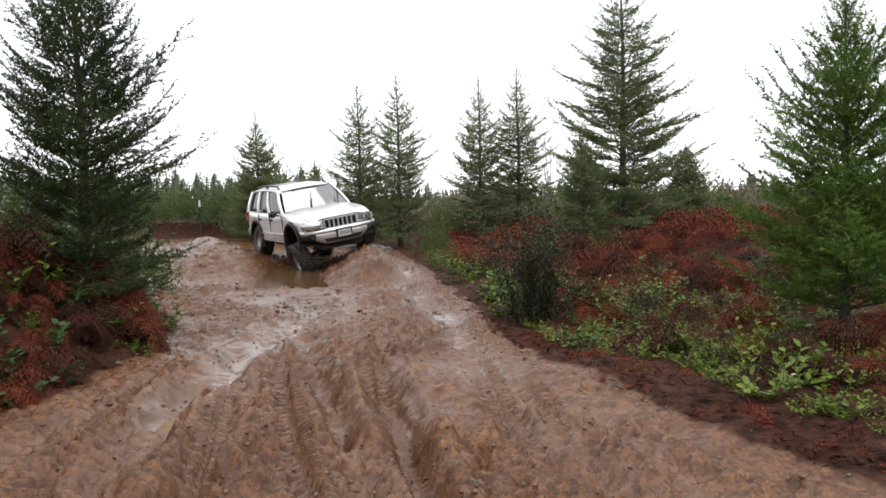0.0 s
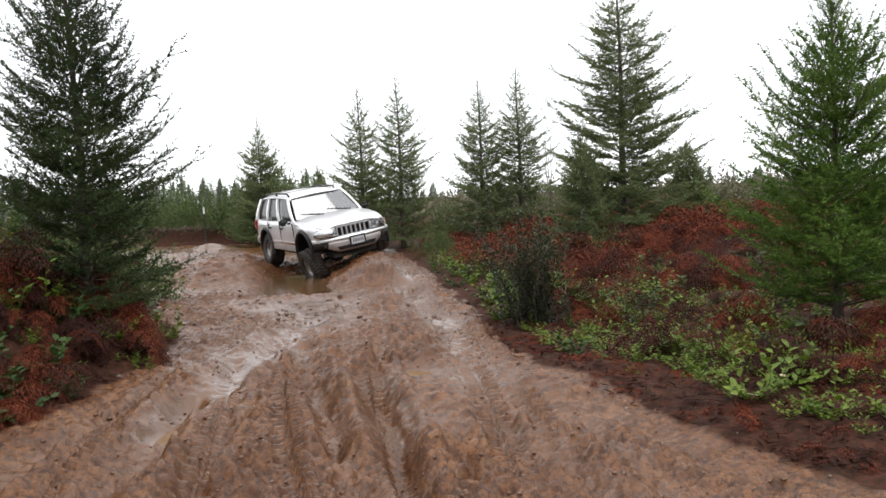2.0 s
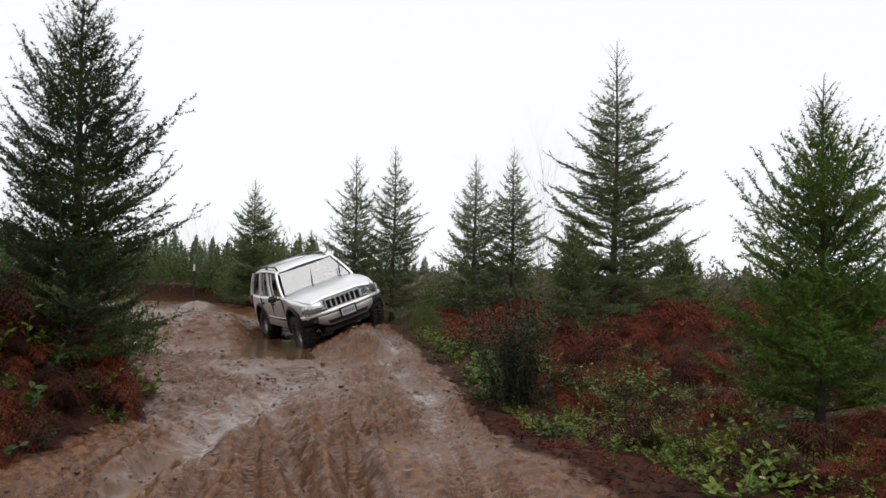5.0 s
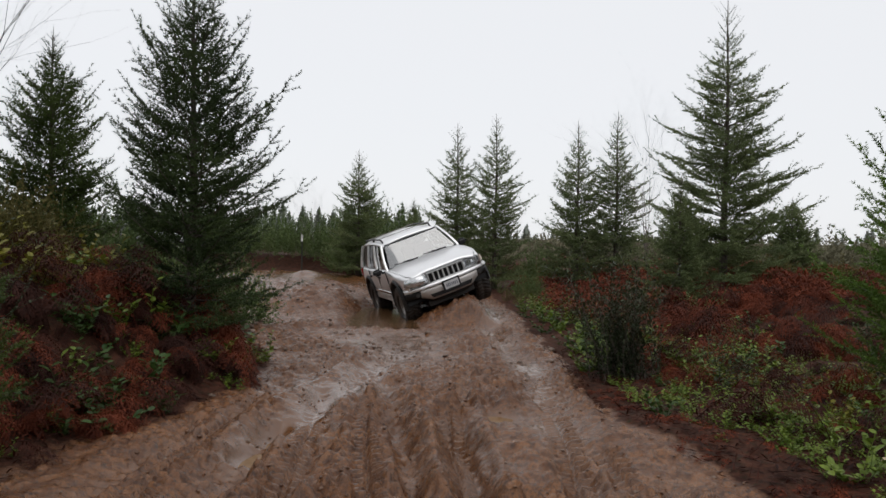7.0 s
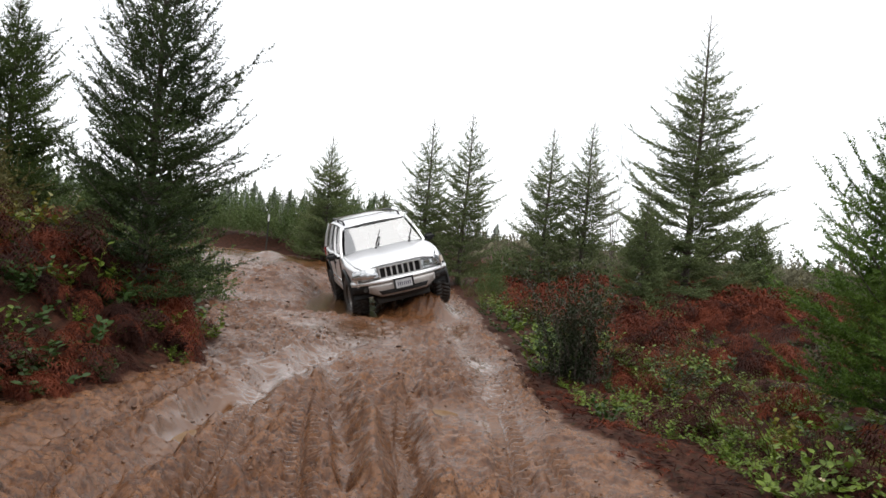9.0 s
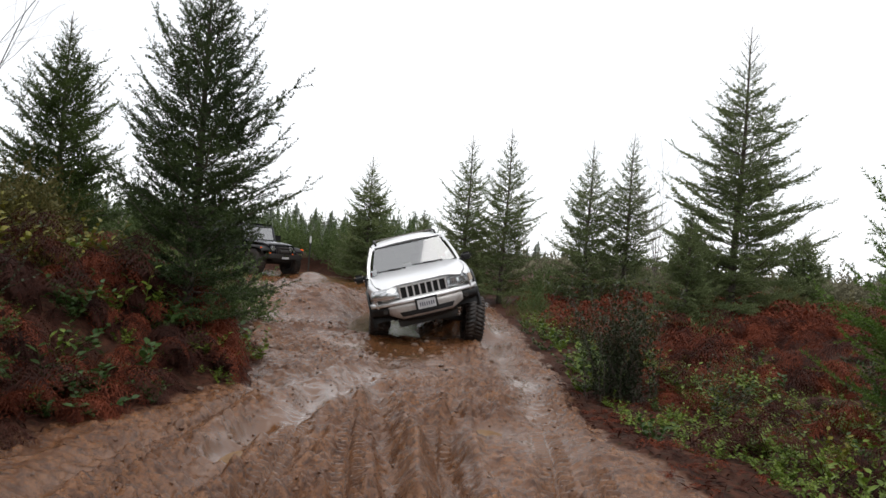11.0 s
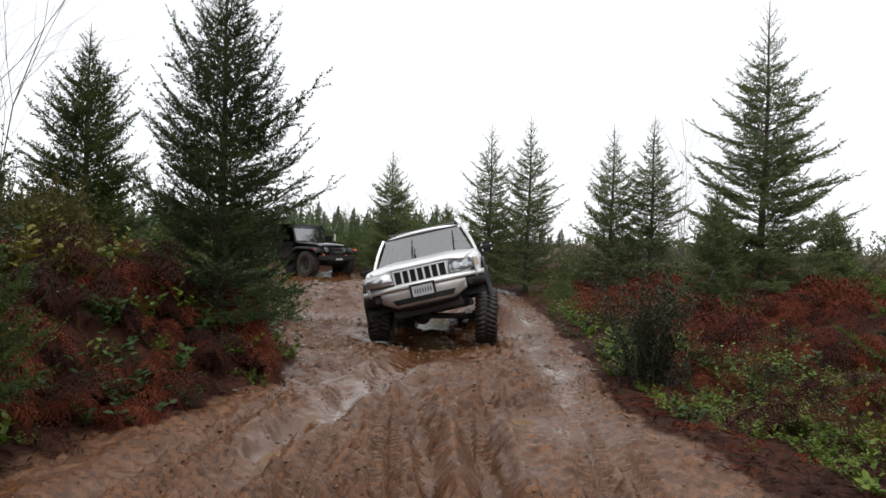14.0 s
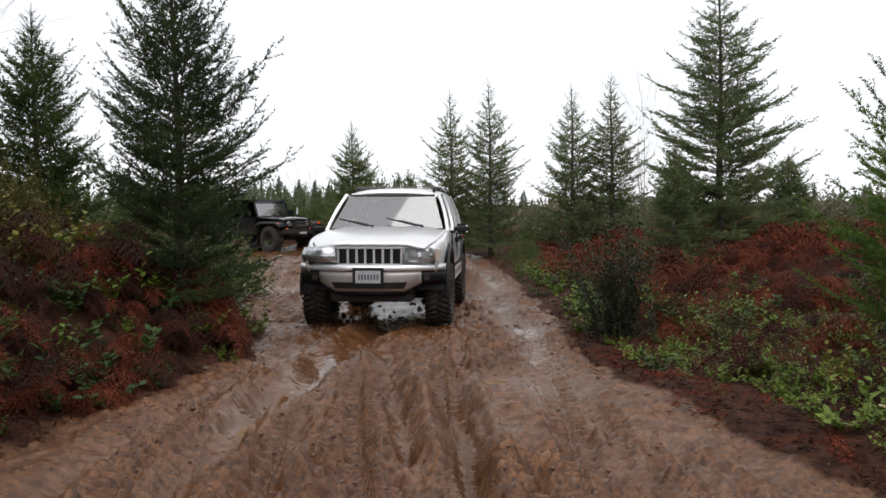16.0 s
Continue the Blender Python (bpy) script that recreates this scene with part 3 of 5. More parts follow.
def build_fir(x, y, top, radius, seed, material, label, per_metre=260, needle=(0.030, 0.0055), low=0.05, dense=1.0, rise=1.0, foot=None, group="young firs", skirt=0.75, taper=0.8):
    r = np.random.default_rng(seed)
    z0 = ground_z(x, y) - 0.03 if foot is None else foot
    H = top - z0
    shoots, wood = fir_skeleton(H, radius, r, skirt, low, dense, rise, taper)
    s0, s1 = np.array([s[0] for s in shoots]), np.array([s[1] for s in shoots])
    nv, nf = needles(s0, s1, per_metre, needle[0], needle[1], r)
    # the top shoots bear fewer, shorter needles
    tri = nv.reshape(-1, 3, 3)
    up = np.clip((tri[:, 0, 2] / H - 0.80) / 0.17, 0, 1)
    tri = tri[r.random(len(tri)) > 0.55 * up]
    up = np.clip((tri[:, 0, 2] / H - 0.80) / 0.17, 0, 1)[:, None, None]
    tri = tri[:, :1] + (tri - tri[:, :1]) * (1 - 0.45 * up)
    nv = tri.reshape(-1, 3)
    nf = np.arange(len(nv)).reshape(-1, 3)
    tree = tagged(new("fir_tree"), label, "tree", group)
    tree.location = (x, y, z0)
    bm = bmesh.new()
    rr = 0.013 * H + 0.008
    bend = [0.02 * H * math.sin(seed + k * 0.9) * (k / 9) for k in range(10)]
    tube(bm, [(0.25 * bend[k], 0.25 * bend[9 - k] * (k / 9), H * k / 9 * 0.99) for k in range(10)], [rr * (1 - 0.93 * k / 9) * (1.25 if k == 0 else 1) for k in range(10)], 8)
    wv, wf = twigs(np.array([w[0] for w in wood]), np.array([w[1] for w in wood]), [w[2] for w in wood], [w[3] for w in wood])
    bm.from_mesh(mesh_from("limbs", wv, wf, BARK))
    smoothed(part("trunk", bm, BARK, tree))
    part("crown", mesh_from("crown", nv, nf, material), parent=tree)
    return tree


DARK_FIR = "dense dark green young fir, wet needles"
build_fir(-3.92, 8.46, 4.85, 1.50, 11, NEEDLE_DARK, "dense dark green young fir on the bank beside the track", 160, (0.032, 0.0105), 0.04, 0.95, 1.1, foot=0.35, skirt=0.62, taper=0.66)
build_fir(3.56, 7.55, 3.6, 1.58, 23, NEEDLE_FRESH, "fresh green young fir with long upright tip shoots", 165, (0.032, 0.0105), 0.08, 0.95, 1.15, skirt=0.66, taper=0.88)
build_fir(-3.62, 4.35, 1.75, 0.52, 31, NEEDLE_MID, "small green fir at the muddy edge", 180, (0.028, 0.009), 0.05, 1.0, foot=0.4)
build_fir(-6.79, 10.28, 4.45, 1.25, 37, NEEDLE_MID, "mid-green young fir on top of the bank", 120, (0.036, 0.013), 0.06, 1.0)
build_fir(-8.3, 9.4, 3.3, 1.1, 39, NEEDLE_MID, "mid-green young fir on top of the bank", 80, (0.038, 0.018), 0.06)
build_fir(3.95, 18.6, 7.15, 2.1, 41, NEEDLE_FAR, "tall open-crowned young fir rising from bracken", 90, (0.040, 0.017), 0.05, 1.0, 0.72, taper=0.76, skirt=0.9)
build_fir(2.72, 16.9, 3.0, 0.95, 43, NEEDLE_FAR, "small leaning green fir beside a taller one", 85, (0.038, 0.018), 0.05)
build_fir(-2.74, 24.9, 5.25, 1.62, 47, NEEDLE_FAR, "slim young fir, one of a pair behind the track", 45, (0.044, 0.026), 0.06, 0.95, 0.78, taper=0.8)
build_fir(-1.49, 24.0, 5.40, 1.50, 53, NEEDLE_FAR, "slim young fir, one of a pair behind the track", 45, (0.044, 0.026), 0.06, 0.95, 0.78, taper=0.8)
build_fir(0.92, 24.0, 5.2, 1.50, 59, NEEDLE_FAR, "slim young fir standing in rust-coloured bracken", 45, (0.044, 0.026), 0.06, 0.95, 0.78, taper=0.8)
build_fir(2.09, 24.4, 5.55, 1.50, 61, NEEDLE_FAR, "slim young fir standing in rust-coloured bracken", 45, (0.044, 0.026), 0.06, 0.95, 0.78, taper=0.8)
build_fir(-6.92, 29.4, 4.9, 1.62, 67, NEEDLE_FAR, "young fir behind the bend, green paled for haze", 40, (0.048, 0.032), 0.06, 0.95, 0.78, taper=0.8)
build_fir(-4.55, 27.7, 3.0, 0.8, 71, NEEDLE_FAR, "small fir behind the track, green paled for haze", 40, (0.048, 0.032), 0.06, 0.95, 0.78, taper=0.8)
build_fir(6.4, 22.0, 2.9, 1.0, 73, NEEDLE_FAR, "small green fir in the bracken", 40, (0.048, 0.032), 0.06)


def bare_tree(x, y, H, seed, label, lean=0.0, spread_out=0.5):
    r = np.random.default_rng(seed)
    segs = []

    def grow(p, d, l, rad, depth):
        n = 3
        for _ in range(n):
            d = d + r.normal(size=3) * 0.11
            d /= np.linalg.norm(d)
            q = p + d * l / n
            segs.append((p, q, rad, rad * 0.85))
            p, rad = q, rad * 0.85
            if depth > 0:
                for _k in range(2 if depth > 1 else 1):
                    side = d + r.normal(size=3) * spread_out
                    side[2] += 0.25
                    grow(p, side / np.linalg.norm(side), l * r.uniform(0.45, 0.7), rad * 0.55, depth - 1)
    z = ground_z(x, y)
    for k in range(3):
        grow(np.zeros(3), np.array([lean + r.normal() * 0.15, r.normal() * 0.15, 1.0]), H * r.uniform(0.55, 0.75), 0.0022 * H + 0.002, 3)
    v, f = twigs(np.array([s[0] for s in segs]), np.array([s[1] for s in segs]), [s[2] for s in segs], [s[3] for s in segs])
    tree = tagged(new("bare_tree", mesh_from("bare_tree", v, f, GREY_TWIG)), label, "tree")
    tree.location = (x, y, z)


bare_tree(-9.0, 11.2, 6.0, 3, "leafless grey deciduous sapling on the bank", 0.1, 0.45)
bare_tree(2.75, 22.0, 4.2, 5, "leafless grey sapling between the firs")
bare_tree(-9.5, 33.5, 3.2, 8, "leafless thin sapling behind the bend")


def bracken_mesh(seed, material, size=1.0, fronds=10, leaflets=2, wood=True):
    """A clump of dead bracken: arching stalks hung with fine drooping leaflets."""
    r = np.random.default_rng(seed)
    seg, tri = [], []
    for _ in range(fronds):
        a, L = r.uniform(0, 6.28), size * r.uniform(0.55, 1.1)
        out = np.array([math.cos(a), math.sin(a), 0])
        p, e, pts = out * 0.05 * r.random(), r.uniform(0.75, 1.45), []
        n = 11
        for k in range(n + 1):
            pts.append(p)
            e -= r.uniform(0.10, 0.34)
            p = p + L / n * (out * math.cos(e) + np.array([0, 0, math.sin(e)]))
        for k in range(n):
            seg.append((pts[k], pts[k + 1], 0.005, 0.004))
            if k < 2:
                continue
            d = (pts[k + 1] - pts[k]) / np.linalg.norm(pts[k + 1] - pts[k])
            lat = np.array([-out[1], out[0], 0])
            for sg in (-1, 1):
                for h in ((0.3, 0.8) if wood else (0.5,)):
                    l = L * (0.30 if wood else 0.36) * math.sin(math.pi * (k + h) / (n + 0.8)) * r.uniform(0.6, 1.1) + 0.03
                    b = pts[k] + (pts[k + 1] - pts[k]) * h
                    w = sg * lat * 0.8 + d * 0.45 + np.array([0, 0, r.uniform(-0.9, 0.0)])
                    w /= np.linalg.norm(w)
                    t = b + w * l
                    tri.append((b - d * 0.004, b + d * 0.004, t))
                    for g in np.linspace(0.2, 0.9, leaflets):
                        c = b + w * l * g
                        for s2 in (-1, 1):
                            v = d * s2 + w * 0.5 + np.array([0, 0, r.uniform(-0.9, 0.1)])
                            v = v / np.linalg.norm(v) * l * 0.34 * (1.1 - g)
                            tri.append((c - w * 0.045 / leaflets, c + w * 0.045 / leaflets, c + v))
    tv = np.array(tri).reshape(-1, 3)
    if not wood:
        return mesh_from("dead_bracken", tv, np.arange(len(tv)).reshape(-1, 3), material)
    seg = seg[::2]
    wv, wf = twigs(np.array([s[0] for s in seg]), np.array([s[1] + (s[1] - s[0]) for s in seg]), [s[2] for s in seg], [s[3] for s in seg])
    wt = np.concatenate([wf[:, [0, 1, 2]], wf[:, [0, 2, 3]]])
    v = np.concatenate([tv, wv])
    f = np.concatenate([np.arange(len(tv)).reshape(-1, 3), wt + len(tv)])
    return mesh_from("dead_bracken", v, f, material)


def leaf_arrays(base, way, up, l, w, cup=0.15):
    """One oval leaf folded along its midrib."""
    side = np.cross(way, up)
    side /= np.linalg.norm(side) + 1e-9
    nrm = np.cross(side, way)
    q = [base, base + way * l * 0.3 + side * w * 0.45 + nrm * cup * w, base + way * l * 0.68 + side * w * 0.42 + nrm * cup * w, base + way * l, base + way * l * 0.68 - side * w * 0.42 + nrm * cup * w, base + way * l * 0.3 - side * w * 0.45 + nrm * cup * w, base + way * l * 0.5]
    return q, [(0, 1, 6), (1, 2, 6), (2, 3, 6), (3, 4, 6), (4, 5, 6), (5, 0, 6)]


def leafy_mesh(seed, material, stems=7, tall=0.35, leaf=(0.075, 0.045), per=9, lean=0.7, name="salal_plant"):
    """A low evergreen plant: leaning stems with oval leaves set alternately."""
    r = np.random.default_rng(seed)
    V, F, seg = [], [], []
    for _ in range(stems):
        a = r.uniform(0, 6.28)
        d = np.array([math.cos(a) * lean, math.sin(a) * lean, r.uniform(0.6, 1.2)])
        d /= np.linalg.norm(d)
        p, L = np.array([math.cos(a), math.sin(a), 0]) * 0.06 * r.random(), tall * r.uniform(0.6, 1.25)
        for k in range(per):
            q = p + d * L / per
            seg.append((p, q, 0.003, 0.0025))
            b = a + (k % 2) * math.pi + 1.57 + r.normal() * 0.5
            w = np.array([math.cos(b), math.sin(b), r.uniform(-0.15, 0.5)]) + d * 0.4
            w /= np.linalg.norm(w)
            up = np.array([r.normal() * 0.3, r.normal() * 0.3, 1.0])
            s = r.uniform(0.7, 1.25)
            v, f = leaf_arrays(q, w, up, leaf[0] * s, leaf[1] * s)
            F += [tuple(i + len(V) for i in t) for t in f]
            V += v
            p = q
            d = d + r.normal(size=3) * 0.12
            d /= np.linalg.norm(d)
    wv, wf = twigs(np.array([s[0] for s in seg]), np.array([s[1] for s in seg]), [s[2] for s in seg], [s[3] for s in seg])
    wt = np.concatenate([wf[:, [0, 1, 2]], wf[:, [0, 2, 3]]])
    return mesh_from(name, np.concatenate([np.array(V), wv]), np.concatenate([np.array(F), wt + len(V)]), material)


BRACKEN = [bracken_mesh(s, m, 1.0, 8, 5) for s, m in ((1, RUST), (2, RUST_DARK), (3, RUST), (4, RUST_DARK), (5, RUST))]
BRACKEN_FAR = [bracken_mesh(s, RUST, 1.0, 11, 2, False) for s in (6, 8)]
SALALS = [leafy_mesh(s, m) for s, m in ((11, SALAL), (12, SALAL_DARK), (13, SALAL), (14, SALAL_DARK))]
YELLOWING = leafy_mesh(15, YELLOW)
SCRUB = [leafy_mesh(s, m, 14, 0.75, (0.045, 0.026), 14, 0.55, "scrub_bush") for s, m in ((21, OLIVE), (22, BROOM), (23, SHRUB))]
placer = random.Random(5)


def put(name, me, x, y, s, label, category, group, sink=0.02, turn=None, squash=1.0):
    ob = tagged(new(name, me), label, category, group)
    k = placer.uniform(0, 360) if turn is None else turn
    ob.matrix_world = pose(x, y, ground_z(x, y) - sink, placer.uniform(-8, 8), placer.uniform(-8, 8), k) @ Matrix.Diagonal((s, s, s * squash, 1))
    return ob


def bracken(x, y, s, k=None):
    i = placer.choice((0, 1, 1, 2, 3, 3, 4)) if k is None else k
    put("bracken_clump", BRACKEN[i], x, y, s, "rust-red dead bracken, collapsed and matted" if i in (0, 2, 4) else "dark brown-red dead bracken clump", "bracken", "dead bracken", squash=1.3)


def salal(x, y, s, k=None):
    i = placer.randrange(4) if k is None else k
    put("salal_plant", SALALS[i], x, y, s, "low evergreen plant with glossy bright green oval leaves" if i in (0, 2) else "low evergreen plant with dark green oval leaves", "plant", "low leafy plants")


def scrub(x, y, s, k):
    put("scrub_bush", SCRUB[k], x, y, s, ("olive-yellow scrub bush among bracken", "green broom bush with fine leaves", "grey-green bush with tiny leaves")[k], "bush", "scrub bushes")


def broom_mesh(seed, tall, wide, material, n=380, per_metre=26, needle=(0.07, 0.036), name="broom_bush"):
    """A dense dome of fine upright shoots."""
    r = np.random.default_rng(seed)
    a, q = r.uniform(0, 6.28, n), np.sqrt(r.random(n))
    foot = np.stack([np.cos(a) * q, np.sin(a) * q, 0 * q], 1) * wide * 0.5
    crest = tall * (1 - 0.75 * q ** 2) * r.uniform(0.45, 1.05, n)
    low = foot * 0.8 + np.stack([0 * q, 0 * q, crest * r.uniform(0.0, 0.6, n)], 1)
    high = foot * 1.15 + r.normal(size=(n, 3)) * 0.08 * wide + np.stack([0 * q, 0 * q, crest], 1)
    v, f = needles(low, high, per_metre, needle[0], needle[1], r, 1.0)
    return mesh_from(name, v, f, material)


BROOMS = [broom_mesh(81, 1.9, 2.0, BROOM), broom_mesh(82, 1.5, 1.9, BROOM), broom_mesh(83, 1.2, 1.7, OLIVE)]


def broom(x, y, s, k):
    put("broom_bush", BROOMS[k], x, y, s, "dense dark green broom bush" if k < 2 else "dense olive scrub bush", "bush", "broom bushes")


def joined(name, meshes, spots, label, category, material):
    """Many copies of some meshes as one object, for what nobody could count."""
    V, F, base = [], [], 0
    arrays = []
    for me in meshes:
        v = np.empty(len(me.vertices) * 3, np.float32)
        me.vertices.foreach_get("co", v)
        f = np.empty(len(me.loops), np.int32)
        me.loops.foreach_get("vertex_index", f)
        arrays.append((v.reshape(-1, 3), f.reshape(-1, 3)))
    for x, y, s, k in spots:
        v, f = arrays[k]
        a = placer.uniform(0, 6.28)
        m = np.array([[math.cos(a), -math.sin(a), 0], [math.sin(a), math.cos(a), 0], [0, 0, 1.35 if name == "far_bracken" else 1]]) * s
        V.append(v @ m.T.astype(np.float32) + np.array([x, y, ground_z(x, y) - 0.03], np.float32))
        F.append(f + base)
        base += len(v)
    tagged(new(name, mesh_from(name, np.concatenate(V), np.concatenate(F), material)), label, category, kind="stuff")


# the bank on one side: matted bracken, dark below, with leafy plants at its foot
for _ in range(76):
    y = placer.uniform(3.6, 12.5)
    x = float(left_edge(y)) - placer.triangular(0.25, 3.6, 0.7)
    bracken(x, y, placer.uniform(0.6, 1.1), placer.choice((0, 1, 1, 2, 3, 3, 4, 3)))
for _ in range(26):
    y = placer.uniform(4.2, 9.0)
    bracken(float(left_edge(y)) - placer.uniform(0.2, 0.8), y, placer.uniform(0.5, 0.9))
for _ in range(50):
    y = placer.uniform(3.9, 10.5)
    salal(float(left_edge(y)) - placer.triangular(0.0, 3.2, 0.3), y, placer.uniform(0.6, 1.25))
for x, y, s, k in ((-5.2, 7.9, 1.0, 0), (-5.6, 8.3, 1.1, 0), (-4.9, 7.2, 0.7, 0), (-5.3, 6.4, 0.9, 2), (-4.6, 6.0, 0.8, 2), (-6.2, 9.2, 1.2, 0), (-4.4, 5.2, 0.8, 1), (-4.9, 5.6, 0.9, 2), (-5.9, 7.2, 1.0, 2), (-6.4, 7.8, 1.2, 2), (-4.3, 4.6, 0.8, 2)):
    scrub(x, y, s, k)
for _ in range(30):
    y = placer.uniform(5.0, 8.0)
    bracken(float(left_edge(y)) - placer.uniform(0.8, 2.4), y, placer.uniform(0.6, 1.0), placer.choice((0, 1, 3, 3)))
for _ in range(26):
    y = placer.uniform(4.6, 8.6)
    salal(float(left_edge(y)) - placer.uniform(0.4, 2.6), y, placer.uniform(0.9, 1.5))
for _ in range(18):
    y = placer.uniform(6.5, 9.5)
    put("salal_plant", YELLOWING, float(left_edge(y)) - placer.uniform(1.5, 3.2), y, placer.uniform(0.8, 1.4), "low plant with yellowing oval leaves on the bank", "plant", "low leafy plants")
for _ in range(16):
    y = placer.uniform(4.5, 13)
    put("salal_plant", YELLOWING, float(right_edge(y)) + placer.triangular(0.4, 5.0, 1.8), y, placer.uniform(0.4, 0.8), "low plant with yellowing oval leaves", "plant", "low leafy plants")
# the flat on the other side: leafy plants and litter near, bracken behind
for _ in range(125):
    y = placer.uniform(3.9, 14)
    x = float(right_edge(y)) + placer.triangular(0.15, 6.0, 1.6)
    salal(x, y, placer.uniform(0.4, 1.0))
for _ in range(50):
    y = placer.uniform(9.5, 19)
    salal(float(right_edge(y)) + placer.triangular(0.05, 1.8, 0.4), y, placer.uniform(0.6, 1.2), placer.choice((0, 2, 2, 3)))
for _ in range(64):
    y = placer.uniform(5.5, 11.5)
    bracken(float(right_edge(y)) + placer.uniform(0.9, 6.0), y, placer.uniform(0.35, 0.95), placer.choice((0, 2, 4, 1, 3, 3)))
for _ in range(74):
    y = placer.uniform(10.5, 17)
    bracken(float(right_edge(y)) + placer.triangular(0.6, 7.0, 2.2), y, placer.uniform(0.65, 1.15))
for _ in range(34):
    y = placer.uniform(8.5, 19)
    scrub(float(right_edge(y)) + placer.uniform(0.9, 6.5), y, placer.uniform(0.4, 0.95), placer.choice((0, 1, 2, 2)))
for _ in range(16):
    y = placer.uniform(17, 26)
    scrub(float(right_edge(y)) + placer.uniform(0.1, 1.2), y, placer.uniform(0.5, 0.9), placer.choice((0, 1)))
for x, y, s, k in ((2.0, 16.4, 0.5, 2), (6.5, 18.5, 0.6, 2), (-0.4, 21.5, 0.5, 1), (5.6, 20.5, 0.7, 2), (-0.2, 26.5, 0.8, 1), (7.5, 15.0, 0.6, 2)):
    broom(x, y, s, k)
# thick growth that closes the top of the bank
for x, y, s, k in ((-6.0, 11.4, 0.9, 0), (-7.4, 12.2, 1.1, 0), (-8.8, 12.6, 1.2, 1), (-10.2, 12.0, 1.3, 0), (-6.6, 9.2, 0.75, 2), (-7.6, 8.6, 0.85, 2), (-8.8, 10.6, 1.0, 2), (-5.6, 13.4, 0.9, 1), (-9.6, 8.6, 1.0, 1)):
    broom(x, y, s, k)
# behind the bend: tall broom, then scrub as far as the woods
for x, y, s, k in ((-7.6, 31.6, 1.15, 0), (-6.2, 30.6, 1.2, 0), (-5.0, 29.2, 1.05, 1), (-4.0, 28.4, 0.9, 1), (-8.9, 33.2, 1.25, 0), (-10.6, 33.8, 1.2, 0), (-12.3, 35.0, 1.3, 0), (-14.4, 36.0, 1.3, 1), (-3.0, 27.4, 0.8, 1), (-16.6, 37.2, 1.5, 0), (-7.0, 33.0, 1.4, 0), (-5.5, 32.0, 1.3, 0)):
    broom(x, y, s, k)
spots = []
for _ in range(115):
    y = placer.uniform(17, 30)
    spots.append((float(right_edge(y)) + placer.triangular(0.6, 16.0, 3.0), y, placer.uniform(0.8, 1.35), placer.randrange(2)))
for _ in range(95):
    spots.append((placer.uniform(0.3, 9.0), placer.uniform(15, 23.5), placer.uniform(0.9, 1.4), placer.randrange(2)))
joined("far_bracken", BRACKEN_FAR, spots, "wide spread of rust-red dead bracken", "bracken", RUST)
spots = []
for _ in range(260):
    y = placer.triangular(3.8, 15, 6.5)
    spots.append((float(right_edge(y)) + placer.triangular(0.2, 6.5, 1.8), y, placer.uniform(0.25, 0.55), placer.choice((0, 0, 1))))
for _ in range(60):
    y = placer.uniform(3.9, 10)
    spots.append((float(left_edge(y)) - placer.triangular(-0.1, 2.5, 0.3), y, placer.uniform(0.3, 0.55), placer.randrange(2)))
for _ in range(110):
    y = placer.uniform(3.9, 8.5)
    spots.append((float(right_edge(y)) + placer.triangular(0.1, 2.6, 0.8), y, placer.uniform(0.25, 0.5), placer.randrange(2)))
joined("low_leaf_cover", [SALALS[0], SALALS[2]], spots, "scattered low bright green leaf cover", "ground cover", SALAL)
spots = []
for _ in range(110):
    y = placer.triangular(3.8, 13, 6)
    spots.append((float(right_edge(y)) + placer.triangular(0.15, 6.0, 1.6), y, placer.uniform(0.16, 0.40), placer.randrange(2)))
for _ in range(70):
    y = placer.uniform(3.9, 9.5)
    spots.append((float(right_edge(y)) + placer.triangular(-0.05, 1.1, 0.25), y, placer.uniform(0.14, 0.32), placer.randrange(2)))
joined("low_dead_fern", BRACKEN_FAR, spots, "low flattened brown-red dead fern", "ground cover", RUST)
spots = []
for _ in range(250):
    d = placer.uniform(30, 80)
    a = placer.uniform(-0.75, 0.70)
    x, y = d * math.sin(a), d * math.cos(a)
    if x > float(right_edge(y)) + 1.5 or (x < float(left_edge(y)) - 2 and y < 30):
        spots.append((x, y, placer.uniform(0.7, 1.1) * (1 + d / 200), placer.randrange(3)))
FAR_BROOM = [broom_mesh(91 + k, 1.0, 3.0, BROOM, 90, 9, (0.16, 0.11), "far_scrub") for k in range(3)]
joined("far_scrub", FAR_BROOM, spots, "scrub stretching to the woods, colour paled for haze", "scrub", SCRUB_HAZED)


